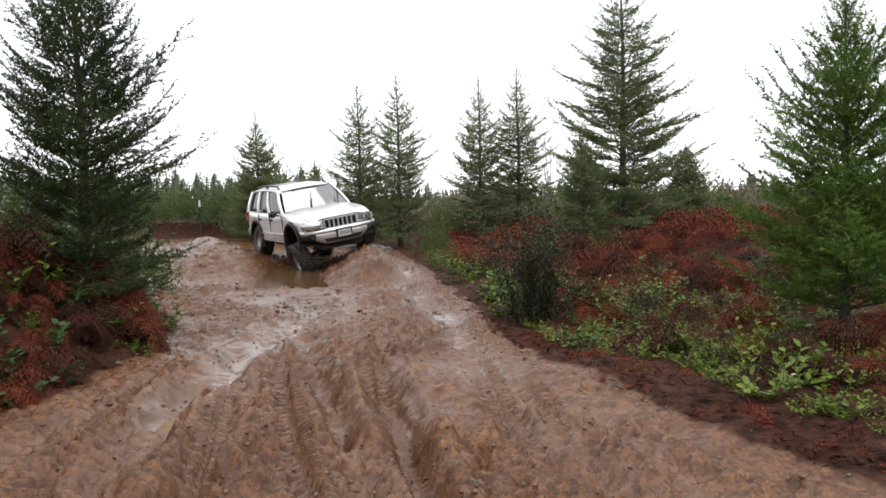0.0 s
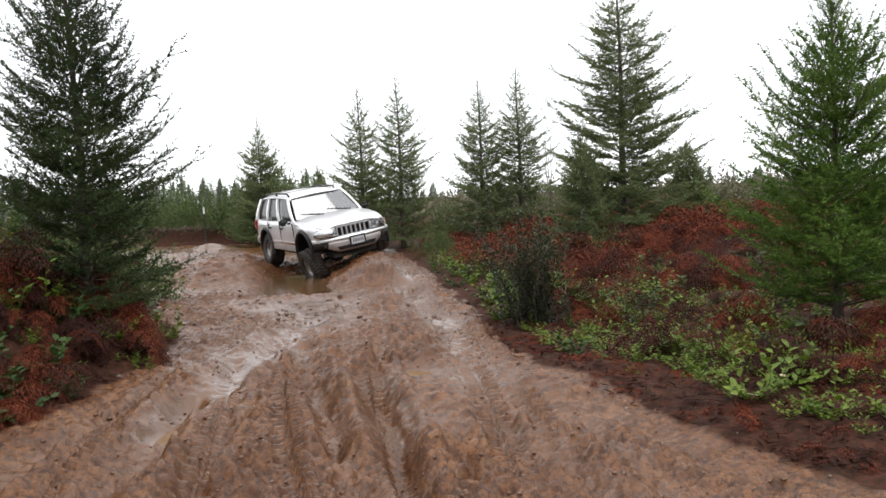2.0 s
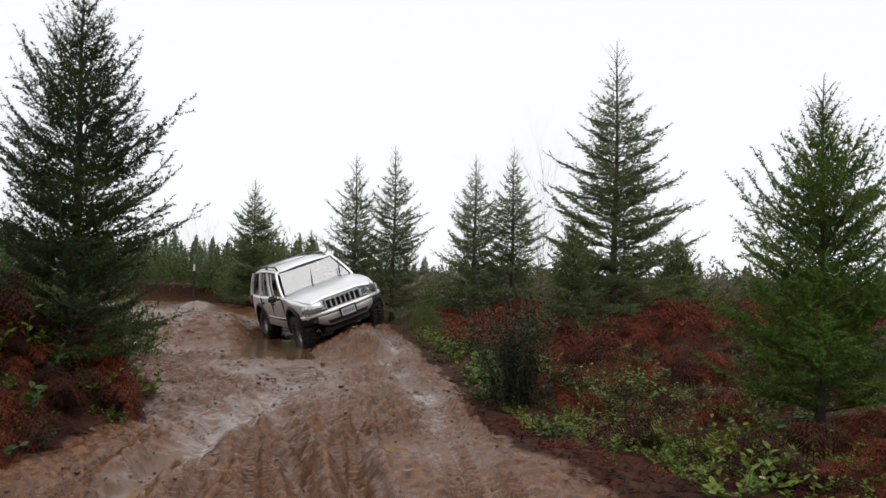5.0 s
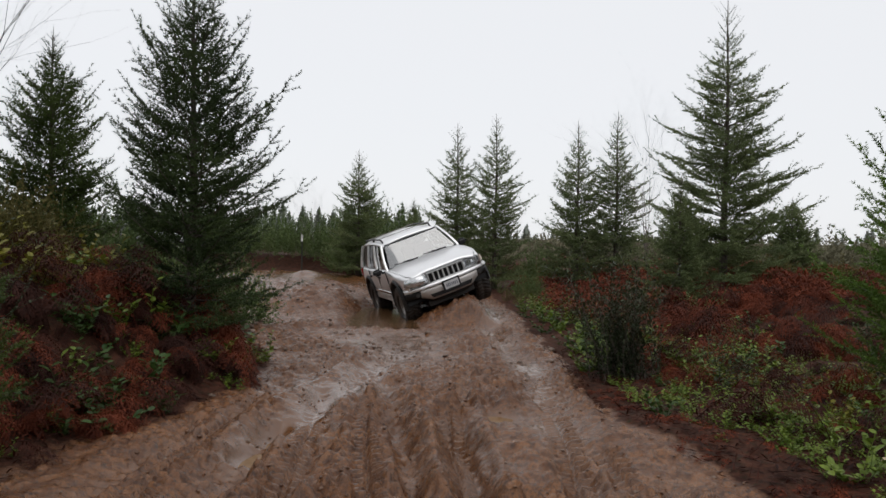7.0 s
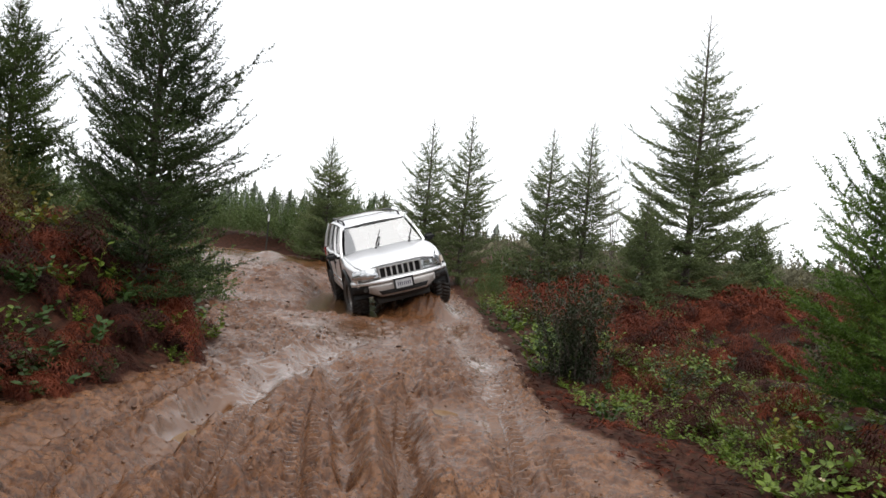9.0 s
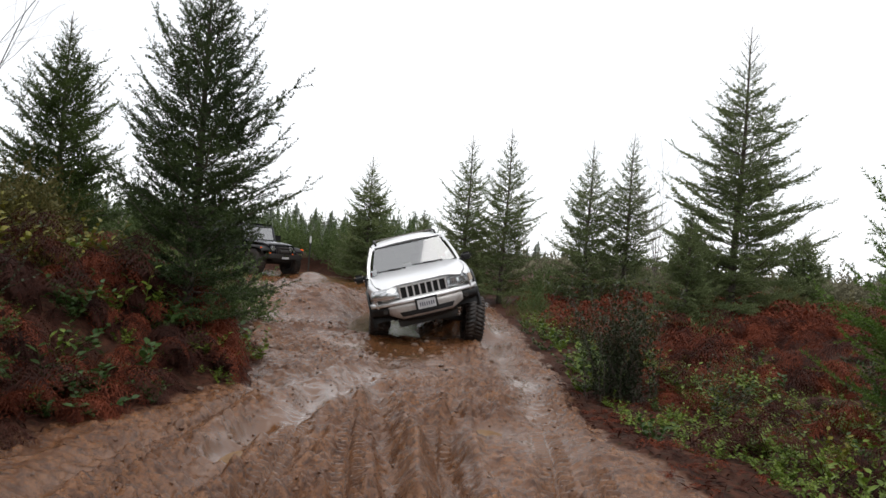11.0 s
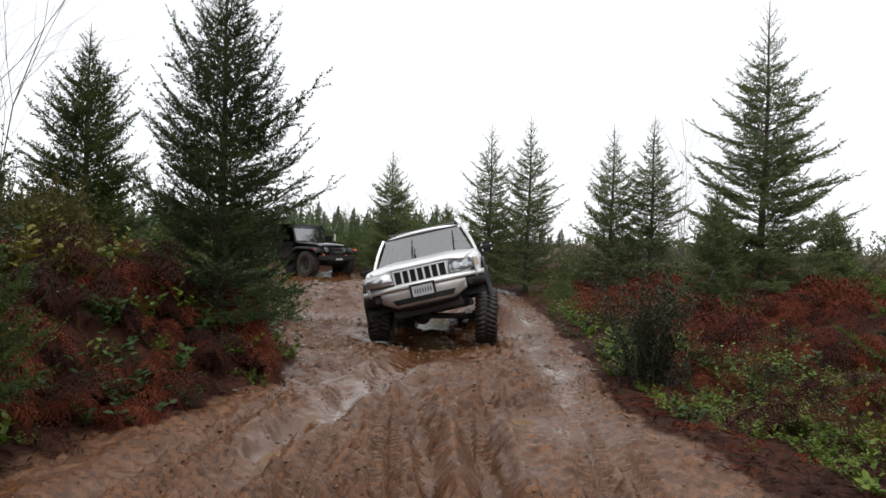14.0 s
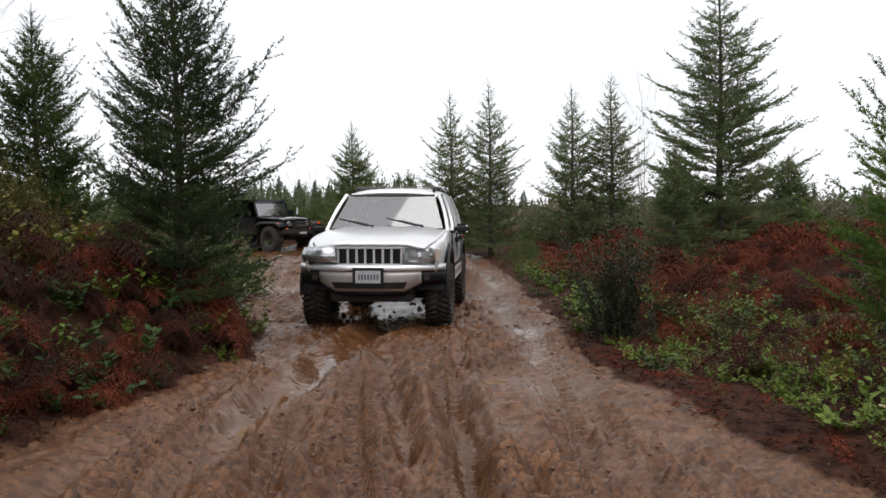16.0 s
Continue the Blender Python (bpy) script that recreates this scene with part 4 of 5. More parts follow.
def upright_shrub():
    """The grey-green shrub at the edge of the track: many thin rising stems with tiny leaves."""
    r = np.random.default_rng(77)
    V, F, seg = [], [], []
    for _ in range(46):
        a = r.uniform(0, 6.28)
        p = np.array([r.normal() * 0.16, r.normal() * 0.16, 0])
        d = np.array([math.cos(a) * 0.22 - 0.14, math.sin(a) * 0.22, 1.0])
        L = r.uniform(0.8, 1.75) * (1 if a > 1.5 else 0.7)
        for k in range(12):
            d = d / np.linalg.norm(d) + r.normal(size=3) * 0.10
            q = p + d * L / 12
            seg.append((p, q, 0.006 * (1 - k / 14), 0.006 * (1 - (k + 1) / 14)))
            for _k in range(11):
                w = r.normal(size=3) + d * 0.6
                w /= np.linalg.norm(w)
                b = p + (q - p) * r.random()
                tip = b + w * r.uniform(0.01, 0.09)
                v, f = leaf_arrays(tip, w, np.array([0.1, 0.2, 1.0]), r.uniform(0.03, 0.055), r.uniform(0.016, 0.028))
                F += [tuple(i + len(V) for i in t) for t in f]
                V += v
                if _k < 3:
                    seg.append((b, tip, 0.002, 0.0015))
            p = q
    wv, wf = twigs(np.array([s[0] for s in seg]), np.array([s[1] for s in seg]), [s[2] for s in seg], [s[3] for s in seg])
    shrub = tagged(new("upright_shrub"), "grey-green twiggy shrub with tiny leaves at the track's edge", "shrub")
    part("stem_cluster", mesh_from("stem_cluster", wv, wf, BARK), parent=shrub, label="thin dark rising stems")
    part("leafage", mesh_from("leafage", np.array(V), np.array(F), SHRUB), parent=shrub)
    shrub.location = (0.93, 9.25, ground_z(0.93, 9.25) - 0.02)


upright_shrub()


def far_woods():
    """A belt of conifers along the skyline, its haze put into the needle colour."""
    r = np.random.default_rng(9)
    V = []
    for _ in range(520):
        a = r.uniform(-1.0, 0.8) if r.random() < 0.5 else r.uniform(-1.0, -0.15)
        d = r.uniform(85, 150)
        x, y = d * math.sin(a), d * math.cos(a)
        left = a < -0.12
        H = (2.5 + 1.6 * r.random() ** 2) * (1.25 if left else 0.8) * d / 95
        n, rad = 200, 0.46 * H
        h = r.random(n) ** 0.8
        t = r.uniform(0, 6.28, n)
        rr = rad * (1 - h) ** 0.85 * r.uniform(0.5, 1.1, n)
        base = np.stack([x + 0 * h, y + 0 * h, h * H], 1)
        out = np.stack([np.cos(t), np.sin(t), -0.25 + 0.5 * h], 1)
        lat = np.stack([-np.sin(t), np.cos(t), 0 * t], 1)
        tip = base + out * rr[:, None]
        w = (0.075 * H * (1.1 - h))[:, None]
        V.append(np.stack([base + lat * w + [0, 0, 0.05 * H], base - lat * w, tip], 1).reshape(-1, 3))
    v = np.concatenate(V)
    tagged(new("far_woods", mesh_from("far_woods", v, np.arange(len(v)).reshape(-1, 3), NEEDLE_MISTY)), "conifer belt along the skyline, coloured grey-green for haze", "woods", kind="stuff")


far_woods()


def woods_around():
    """Unseen conifers added behind the camera and to its sides, to darken reflections."""
    r = np.random.default_rng(19)
    V = []
    for _ in range(320):
        a, d = r.uniform(1.15, 5.40), r.uniform(24, 44)
        x, y = d * math.sin(a), d * math.cos(a)
        if abs(x) < 3.5:
            continue
        H, n = r.uniform(5.5, 8.5), 160
        h = r.random(n) ** 0.9
        t = r.uniform(0, 6.28, n)
        base = np.stack([x + 0 * h, y + 0 * h, h * H], 1)
        out = np.stack([np.cos(t), np.sin(t), 0.1 + 0.4 * h], 1)
        lat = np.stack([-np.sin(t), np.cos(t), 0 * t], 1)
        tip = base + out * (0.36 * H * (1.03 - h) ** 0.8 * r.uniform(0.6, 1.1, n))[:, None]
        w = (0.07 * H * (1.1 - h))[:, None]
        V.append(np.stack([base + lat * w + [0, 0, 0.05 * H], base - lat * w, tip], 1).reshape(-1, 3))
    v = np.concatenate(V)
    tagged(new("unseen_reflected_woods", mesh_from("unseen_reflected_woods", v, np.arange(len(v)).reshape(-1, 3), NEEDLE_MID)), "added conifers out of view, dark in the wagon's reflections", "woods", kind="stuff")


woods_around()


def litter_and_stones():
    r = np.random.default_rng(15)
    V, F = [], []
    for _ in range(5200):
        y = 4 + 8 * r.random() ** 1.5
        right = r.random() < 0.8
        x = float(right_edge(y)) + abs(r.normal()) * 1.6 - 0.1 if right else float(left_edge(y)) - abs(r.normal()) * 0.5 + 0.1
        b = np.array([x, y, 0.0])
        w = np.array([r.normal(), r.normal(), r.uniform(-0.1, 0.5)])
        w /= np.linalg.norm(w)
        v, f = leaf_arrays(b, w, np.array([r.normal() * 0.4, r.normal() * 0.4, 1.0]), r.uniform(0.03, 0.12), r.uniform(0.005, 0.022), 0.3)
        F += [tuple(i + len(V) for i in t) for t in f]
        V += v
    v = np.array(V)
    base = v.reshape(-1, 7, 3)
    zs = relief(base[:, 0, 0], base[:, 0, 1])[0]
    base[:, :, 2] += zs[:, None] + 0.008
    tagged(new("fallen_litter", mesh_from("fallen_litter", base.reshape(-1, 3), np.array(F), RUST_DARK)), "fallen brown fern bits and leaves along the track", "litter", kind="stuff")
    bm = bmesh.new()
    for _ in range(300):
        y = 3.2 + 9 * r.random()
        x = r.uniform(float(left_edge(y)) - 0.1, float(right_edge(y)) + 0.1)
        s = 0.006 + 0.02 * r.random() ** 3
        vs = bmesh.ops.create_icosphere(bm, subdivisions=1, radius=s)["verts"]
        z = 0.0
        for q in vs:
            q.co = Vector((q.co.x * (1 + 0.4 * r.normal()) + x, q.co.y * (1 + 0.3 * r.normal()) + y, q.co.z * 0.7 + ground_z(x, y) + 0.3 * s if q is vs[0] else q.co.z * 0.7 + z))
            if q is vs[0]:
                z = ground_z(x, y) + 0.3 * s
    me = part("pebbles", bm, STONE)
    tagged(me, "small wet stones and clods scattered on the mud", "pebbles", kind="stuff")


litter_and_stones()


def loose_lumps(name, label, material, n, ylo, yhi, power, smallest, largest, seed, left_bias=1.0):
    """Angular lumps lying half sunk in the mud."""
    r = np.random.default_rng(seed)
    bm = bmesh.new()
    bmesh.ops.create_icosphere(bm, subdivisions=1, radius=1)
    ball = np.array([v.co[:] for v in bm.verts])
    tri = np.array([[v.index for v in f.verts] for f in bm.faces])
    bm.free()
    y = ylo + (yhi - ylo) * r.random(n) ** power
    x = left_edge(y) + (right_edge(y) - left_edge(y)) * r.random(n) ** left_bias
    keep = lattice_noise(x, y, 0.9, 3, 27) + 0.35 * r.normal(size=n) > -0.05
    x, y = x[keep], y[keep]
    n = len(x)
    size = smallest + (largest - smallest) * r.random(n) ** 4
    v = ball[None] * (1 + 0.22 * r.normal(size=(n, len(ball), 1))) * r.uniform(0.65, 1.3, (n, 1, 3)) * size[:, None, None]
    v[:, :, 2] *= 0.7
    v += np.stack([x, y, relief(x, y)[0] + 0.05 * size], 1)[:, None]
    f = tri[None] + (np.arange(n) * len(ball))[:, None, None]
    tagged(new(name, mesh_from(name, v.reshape(-1, 3), f.reshape(-1, 3), material)), label, "clods" if "mud" in name else "stones", kind="stuff")


loose_lumps("mud_crumbs", "crumbs and clods of wet brown mud on the track", CLOD, 4200, 3.2, 10.5, 1.2, 0.003, 0.020, 101)
loose_lumps("loose_stones", "muddy stones scattered over the track", STONE, 2400, 10.0, 25.0, 1.0, 0.010, 0.060, 102, 1.6)
pale = bmesh.new()
q, f = leaf_arrays(np.array([0, 0, 0.0]), np.array([0.9, 0.3, 0.1]), np.array([0, -0.4, 1.0]), 0.10, 0.06)
vs = [pale.verts.new(c) for c in q]
for t in f:
    pale.faces.new([vs[i] for i in t])
leaf = thick(part("dead_leaf", pale, PALE_LEAF), 0.002)
leaf.location = (2.17, 5.5, ground_z(2.17, 5.5) + 0.03)
tagged(leaf, "single pale curled dead leaf on the litter", "leaf")


def post():
    x, y = -8.83, 28.63
    z = ground_z(x, y)
    ob = tagged(new("fence_post"), "dark green steel stake with a white tip", "post")
    ob.location = (x, y, z)
    bm = bmesh.new()
    box(bm, -0.025, 0.025, -0.006, 0.006, -0.2, 1.12)
    box(bm, -0.006, 0.006, -0.04, 0.0061, -0.2, 1.121)
    part("stake", bm, POST_GREEN, ob)
    bm = bmesh.new()
    box(bm, -0.028, 0.028, -0.044, 0.009, 1.12, 1.36)
    part("tip", bm, POST_TIP, ob, "white painted tip")


post()

# ---- vehicles ----
def revolve(profile, sides, material, name, axis_x=True):
    """A solid of revolution round the x axis from (x, radius) pairs."""
    a = np.linspace(0, 2 * math.pi, sides, endpoint=False)
    v = np.array([[x, r * math.cos(t), r * math.sin(t)] for x, r in profile for t in a])
    f = []
    for i in range(len(profile) - 1):
        for k in range(sides):
            f.append((i * sides + k, i * sides + (k + 1) % sides, (i + 1) * sides + (k + 1) % sides, (i + 1) * sides + k))
    return mesh_from(name, v, np.array(f), material, True)


def tyre_mesh(R, W, rim, lugs, material):
    """A mud tyre: carcass with rounded shoulders and two rows of tread blocks."""
    h = W / 2
    carcass = [(-h * 0.72, rim), (-h * 0.95, rim + 0.03), (-h, (R + rim) / 2), (-h * 0.96, R - 0.05), (-h * 0.8, R - 0.011), (0, R - 0.007), (h * 0.8, R - 0.011), (h * 0.96, R - 0.05), (h, (R + rim) / 2), (h * 0.95, rim + 0.03), (h * 0.72, rim), (h * 0.55, rim - 0.015), (-h * 0.55, rim - 0.015), (-h * 0.72, rim)]
    base = revolve(carcass, 40, material, "tyre")
    bm = bmesh.new()
    bm.from_mesh(base)
    for k in range(lugs):
        for sg in (-1, 1):
            t = 2 * math.pi * (k + (0.5 if sg > 0 else 0)) / lugs
            m = Matrix.Rotation(t, 4, "X") @ Matrix.Translation((sg * h * 0.52, 0, R - 0.011)) @ Matrix.Rotation(sg * 0.35, 4, "Z")
            box(bm, -h * 0.47, h * 0.47, -math.pi * R / lugs * 0.74, math.pi * R / lugs * 0.74, -0.02, 0.005, m)
            m = Matrix.Rotation(t, 4, "X") @ Matrix.Translation((sg * h * 0.97, 0, R - 0.045)) @ Matrix.Rotation(sg * 0.5, 4, "Y")
            box(bm, -0.007, 0.006, -math.pi * R / lugs * 0.6, math.pi * R / lugs * 0.6, -0.03, 0.026, m)
    return bm


def rim_mesh(rim, W, spokes, material):
    h = W / 2
    base = revolve([(h * 0.55, rim - 0.012), (h * 0.72, rim - 0.004), (h * 0.68, rim - 0.03), (h * 0.15, rim - 0.045), (-h * 0.6, rim - 0.04), (-h * 0.6, 0.02)], 36, material, "rim")
    bm = bmesh.new()
    bm.from_mesh(base)
    for k in range(spokes):
        m = Matrix.Rotation(2 * math.pi * k / spokes, 4, "X")
        box(bm, h * 0.12, h * 0.42, -0.032, 0.032, 0.03, rim - 0.03, m)
    tube(bm, [(h * 0.1, 0, 0), (h * 0.52, 0, 0)], [0.07, 0.045], 16)
    return bm


def wheel(parent, x, y, z, R, W, rim, lugs, spokes, side, rim_material):
    tyre = smoothed(part("wheel", tyre_mesh(R, W, rim, lugs, RUBBER), RUBBER, parent, "chunky muddy off-road tyre"))
    for f in tyre.data.polygons:
        f.use_smooth = f.area > 0.004
    r = part("rim", rim_mesh(rim, W, spokes, rim_material), rim_material, tyre, "mud-splashed alloy rim")
    if side < 0:
        r.matrix_basis = pose(0, 0, 0, 0, 0, 180)
    tyre.location = (x, y, z)
    return tyre


def slab(bm, corners, t):
    """A panel from four outer corners, thickened by t along its inner normal."""
    c = [Vector(p) for p in corners]
    n = (c[1] - c[0]).cross(c[3] - c[0]).normalized() * t
    o, i = [bm.verts.new(p) for p in c], [bm.verts.new(p - n) for p in c]
    bm.faces.new(o)
    bm.faces.new(i[::-1])
    for k in range(4):
        bm.faces.new((o[k], i[k], i[(k + 1) % 4], o[(k + 1) % 4]))
    return bm


def arch(y, yc, zc, R):
    d = R * R - (y - yc) ** 2
    return zc + math.sqrt(d) if d > 0 else -9


def seat(parent, x, y, z, w=0.50):
    bm = bmesh.new()
    box(bm, x - w / 2, x + w / 2, y - 0.25, y + 0.27, z, z + 0.16)
    box(bm, x - w / 2 + 0.03, x + w / 2 - 0.03, y - 0.38, y - 0.22, z + 0.10, z + 0.68, Matrix.Translation((0, -0.06, 0)))
    box(bm, x - 0.13, x + 0.13, y - 0.43, y - 0.33, z + 0.70, z + 0.88)
    part("seat", bevelled(bm, 0.03, 2), CLOTH, parent, "grey cloth seat with headrest")


def station_rows():
    """Cross sections of the wagon's side, from tail to nose."""
    ys = sorted(set([-2.28, -2.22, -2.1, -2.0, -1.9] + list(np.round(np.linspace(-1.86, -0.83, 17), 3)) + [-0.7, -0.45, -0.2, 0.05, 0.3, 0.55, 0.75] + list(np.round(np.linspace(0.83, 1.86, 17), 3)) + [1.92, 2.0, 2.06]))
    rows = []
    for y in ys:
        W = float(np.interp(y, [-2.28, -2.2, -1.9, -0.8, 0.9, 1.6, 1.9, 2.06], [0.80, 0.86, 0.895, 0.905, 0.905, 0.89, 0.855, 0.80]))
        zt = float(np.interp(y, [-2.28, 0.72, 1.2, 1.7, 2.0, 2.06], [1.10, 1.115, 1.085, 1.025, 0.965, 0.94]))
        zb = float(np.interp(y, [-2.28, -1.95, -1.8, 1.8, 2.06], [0.60, 0.52, 0.46, 0.46, 0.66]))
        zb = max(zb, arch(y, -1.345, 0.40, 0.50), arch(y, 1.345, 0.40, 0.50))
        h = zt - zb
        zs = [zb, zb + 0.10 * h, zb + 0.3 * h, zb + 0.5 * h, zb + 0.7 * h, zb + 0.88 * h, zb + 0.96 * h, zt]
        ins = [0.035, 0.012, 0.0, 0.004, 0.018, 0.035, 0.055, 0.095]
        rows.append([(W - i, y, z) for i, z in zip(ins, zs)])
    return rows


def mirror_rows(rows, s):
    return [[(s * x, y, z) for x, y, z in r] for r in rows]


def glass_side(u, v, out=0.0):
    """A point on the side of the cabin: u from front to back, v from belt to roof."""
    yb, yt = 0.78 + u * (-2.20 - 0.78), 0.20 + u * (-1.98 - 0.20)
    return Vector((0.812 + (0.645 - 0.812) * v + out + 0.02 * math.sin(math.pi * v), yb + (yt - yb) * v, 1.105 + (1.605 - 1.105) * v))


def build_wagon():
    car = tagged(new("station_wagon"), "silver four-wheel-drive station wagon, lifted, splashed with mud", "car")
    bm = bmesh.new()
    rows = station_rows()
    for s in (1, -1):
        loft(bm, mirror_rows(rows, s))
    tail = rows[0]
    loft(bm, [tail, mirror_rows([tail], -1)[0]])
    body = thick(smoothed(part("body", bm, SILVER, car)), 0.03)
    # hood
    bm, hr = bmesh.new(), []
    for y in (0.70, 0.95, 1.2, 1.45, 1.7, 1.9, 2.0, 2.07, 2.12):
        zt = float(np.interp(y, [0.70, 1.2, 1.7, 2.0, 2.07, 2.12], [1.122, 1.092, 1.032, 0.978, 0.955, 0.925]))
        W = float(np.interp(y, [0.7, 1.6, 1.9, 2.12], [0.81, 0.795, 0.75, 0.66]))
        hr.append([(W * k, y, zt + 0.052 * (1 - abs(k) ** 2.2) + (0.012 if 0.45 < abs(k) < 0.72 else 0)) for k in (-1, -0.97, -0.85, -0.7, -0.5, -0.25, 0, 0.25, 0.5, 0.7, 0.85, 0.97, 1)])
    thick(smoothed(part("hood", loft(bm, hr), SILVER, car)), 0.025)
    # roof
    bm, rr = bmesh.new(), []
    for y, z in ((0.21, 1.592), (0.12, 1.625), (-0.15, 1.655), (-0.6, 1.672), (-1.2, 1.672), (-1.7, 1.655), (-1.95, 1.625), (-2.03, 1.58)):
        rr.append([(0.658 * k, y + (0.05 * (1 - k * k) if y > 0 else 0), z + 0.045 * (1 - abs(k) ** 2.6) - 0.03 * abs(k) ** 8) for k in (-1, -0.96, -0.85, -0.6, -0.3, 0, 0.3, 0.6, 0.85, 0.96, 1)])
    thick(smoothed(part("roof", loft(bm, rr), SILVER, car)), 0.035)
    # pillars, frames and side glass
    for s in (1, -1):
        def corner(u, v, out=0.0):
            p = glass_side(u, v, out)
            return (s * p.x, p.y, p.z)
        for u0, u1 in ((-0.005, 0.035), (0.345, 0.385), (0.640, 0.685), (0.935, 1.0)):
            bm = bmesh.new()
            for k in range(5):
                a, b = k / 5 * 1.0, (k + 1) / 5
                slab(bm, [corner(u0, a), corner(u1, a), corner(u1, b), corner(u0, b)] if s > 0 else [corner(u1, a), corner(u0, a), corner(u0, b), corner(u1, b)], 0.04)
            bmesh.ops.remove_doubles(bm, verts=bm.verts, dist=0.002)
            part("pillar", bm, SILVER, car)
        for u0, u1 in ((0.035, 0.345), (0.385, 0.640), (0.685, 0.935)):
            bm = bmesh.new()
            loft(bm, [[corner(u0 + (u1 - u0) * i / 3, 0.02 + 0.96 * k / 4, -0.012) for i in range(4)] for k in range(5)])
            smoothed(part("side_window", bm, TINTED, car, "dark tinted side window"))
        bm = bmesh.new()
        loft(bm, [[(s * (0.905 - 0.001 + d), y, z) for y in (-0.84, -0.4, 0, 0.4, 0.83)] for z, d in ((0.60, 0.0), (0.605, 0.016), (0.655, 0.016), (0.66, 0.0))])
        part("side_moulding", bm, CHROME, car, "bright side moulding strip")
        bm = bmesh.new()
        box(bm, s * 0.87, s * 0.915, -0.83, 0.83, 0.44, 0.57)
        part("sill_cladding", bevelled(bm, 0.015), SILVER_TRIM, car)
        for y in (0.80, -0.13, -1.02):
            bm = bmesh.new()
            box(bm, s * 0.885, s * 0.9075, y - 0.005, y + 0.005, 0.62 if y > -1 else 0.9, 1.09)
            part("door_gap", bm, PLASTIC, car)
        for y in (-0.02, -0.92):
            bm = bmesh.new()
            box(bm, s * 0.885, s * 0.925, y - 0.10, y + 0.09, 0.935, 0.975)
            part("door_handle", bevelled(bm, 0.01), PLASTIC, car, "black door handle")
        # black flares round the wheel arches
        for yc in (1.345, -1.345):
            bm = bmesh.new()
            ring = []
            for k in range(15):
                t = math.radians(-8 + 196 * k / 14)
                y, z = math.cos(t), math.sin(t)
                ring.append([(s * (0.86 + q), yc + y * r, 0.40 + z * r) for q, r in ((0.0, 0.485), (0.072, 0.492), (0.075, 0.525), (0.04, 0.555))])
            smoothed(part("wheel_flare", loft(bm, ring), PLASTIC, car, "dark wheel arch flare"))
            bm = bmesh.new()
            well = []
            for k in range(11):
                t = math.radians(180 * k / 10)
                well.append([(s * q, yc + math.cos(t) * 0.50, 0.40 + math.sin(t) * 0.50) for q in (0.45, 0.87)])
            smoothed(part("wheel_well", loft(bm, well), PLASTIC, car))
        # mirror
        bm = bmesh.new()
        box(bm, min(s * 0.90, s * 1.11), max(s * 0.90, s * 1.11), 0.50, 0.61, 1.05, 1.195)
        bevelled(bm, 0.048, 3)
        box(bm, min(s * 0.80, s * 0.92), max(s * 0.80, s * 0.92), 0.53, 0.58, 1.06, 1.10)
        m = part("door_mirror", bm, PLASTIC, car, "black door mirror")
        bm = bmesh.new()
        box(bm, min(s * 0.92, s * 1.09), max(s * 0.92, s * 1.09), 0.493, 0.499, 1.07, 1.175)
        part("mirror_glass", bm, CHROME, m)
        # headlight
        bm = bmesh.new()
        hl = [[(s * 0.425, 2.10, 0.93), (s * 0.60, 2.085, 0.935), (s * 0.74, 2.035, 0.93), (s * 0.80, 1.97, 0.915)], [(s * 0.41, 2.135, 0.84), (s * 0.60, 2.115, 0.84), (s * 0.755, 2.06, 0.84), (s * 0.83, 1.97, 0.84)], [(s * 0.40, 2.15, 0.755), (s * 0.60, 2.13, 0.76), (s * 0.76, 2.07, 0.775), (s * 0.835, 1.96, 0.79)]]
        loft(bm, hl)
        smoothed(part("headlight", bm, LENS, car, "clear headlight with reflector"))
        lamp = [o for o in car.children if o.name.startswith("headlight")][-1]
        thick(lamp, 0.05, 1 if s > 0 else -1)
        bm = bmesh.new()
        for cx, cy in ((0.52, 2.128), (0.66, 2.098)):
            bmesh.ops.create_cone(bm, cap_ends=True, segments=20, radius1=0.052, radius2=0.06, depth=0.02, matrix=Matrix.Translation((s * cx, cy, 0.845)) @ Matrix.Rotation(radians(90), 4, "X"))
        part("reflector", bm, LENS, lamp)
        bm = bmesh.new()
        loft(bm, [[(x + s * 0.004, y + 0.016, z) for x, y, z in r] for r in hl])
        smoothed(part("lens", bm, LENS_CLEAR, lamp))
        bm = bmesh.new()
        slab(bm, [(s * 0.775, 2.075, 0.78), (s * 0.842, 1.985, 0.795), (s * 0.825, 1.99, 0.90), (s * 0.77, 2.06, 0.91)][::s], 0.02)
        part("turn_signal", bm, AMBER_OFF, car, "small amber turn signal")
        bm = bmesh.new()
        box(bm, s * 0.74, s * 0.862, -2.30, -2.17, 0.86, 1.09)
        part("tail_light", bevelled(bm, 0.02), RED_LENS, car, "red tail light")
        # roof rail on feet
        bm = bmesh.new()
        tube(bm, [(s * 0.575, 0.02, 1.645), (s * 0.575, -0.08, 1.710), (s * 0.575, -0.9, 1.730), (s * 0.575, -1.72, 1.705), (s * 0.575, -1.84, 1.635)], 0.019, 8)
        box(bm, s * 0.56, s * 0.59, -0.95, -0.85, 1.66, 1.73)
        smoothed(part("roof_rail", bm, PLASTIC, car, "dark roof rail"))
    for y in (-0.32, -1.35):
        bm = bmesh.new()
        box(bm, -0.575, 0.575, y - 0.025, y + 0.025, 1.722, 1.738)
        part("roof_crossbar", bevelled(bm, 0.006), ALLOY, car, "grey roof rack crossbar")
    # windshield and tailgate glass
    bm = bmesh.new()
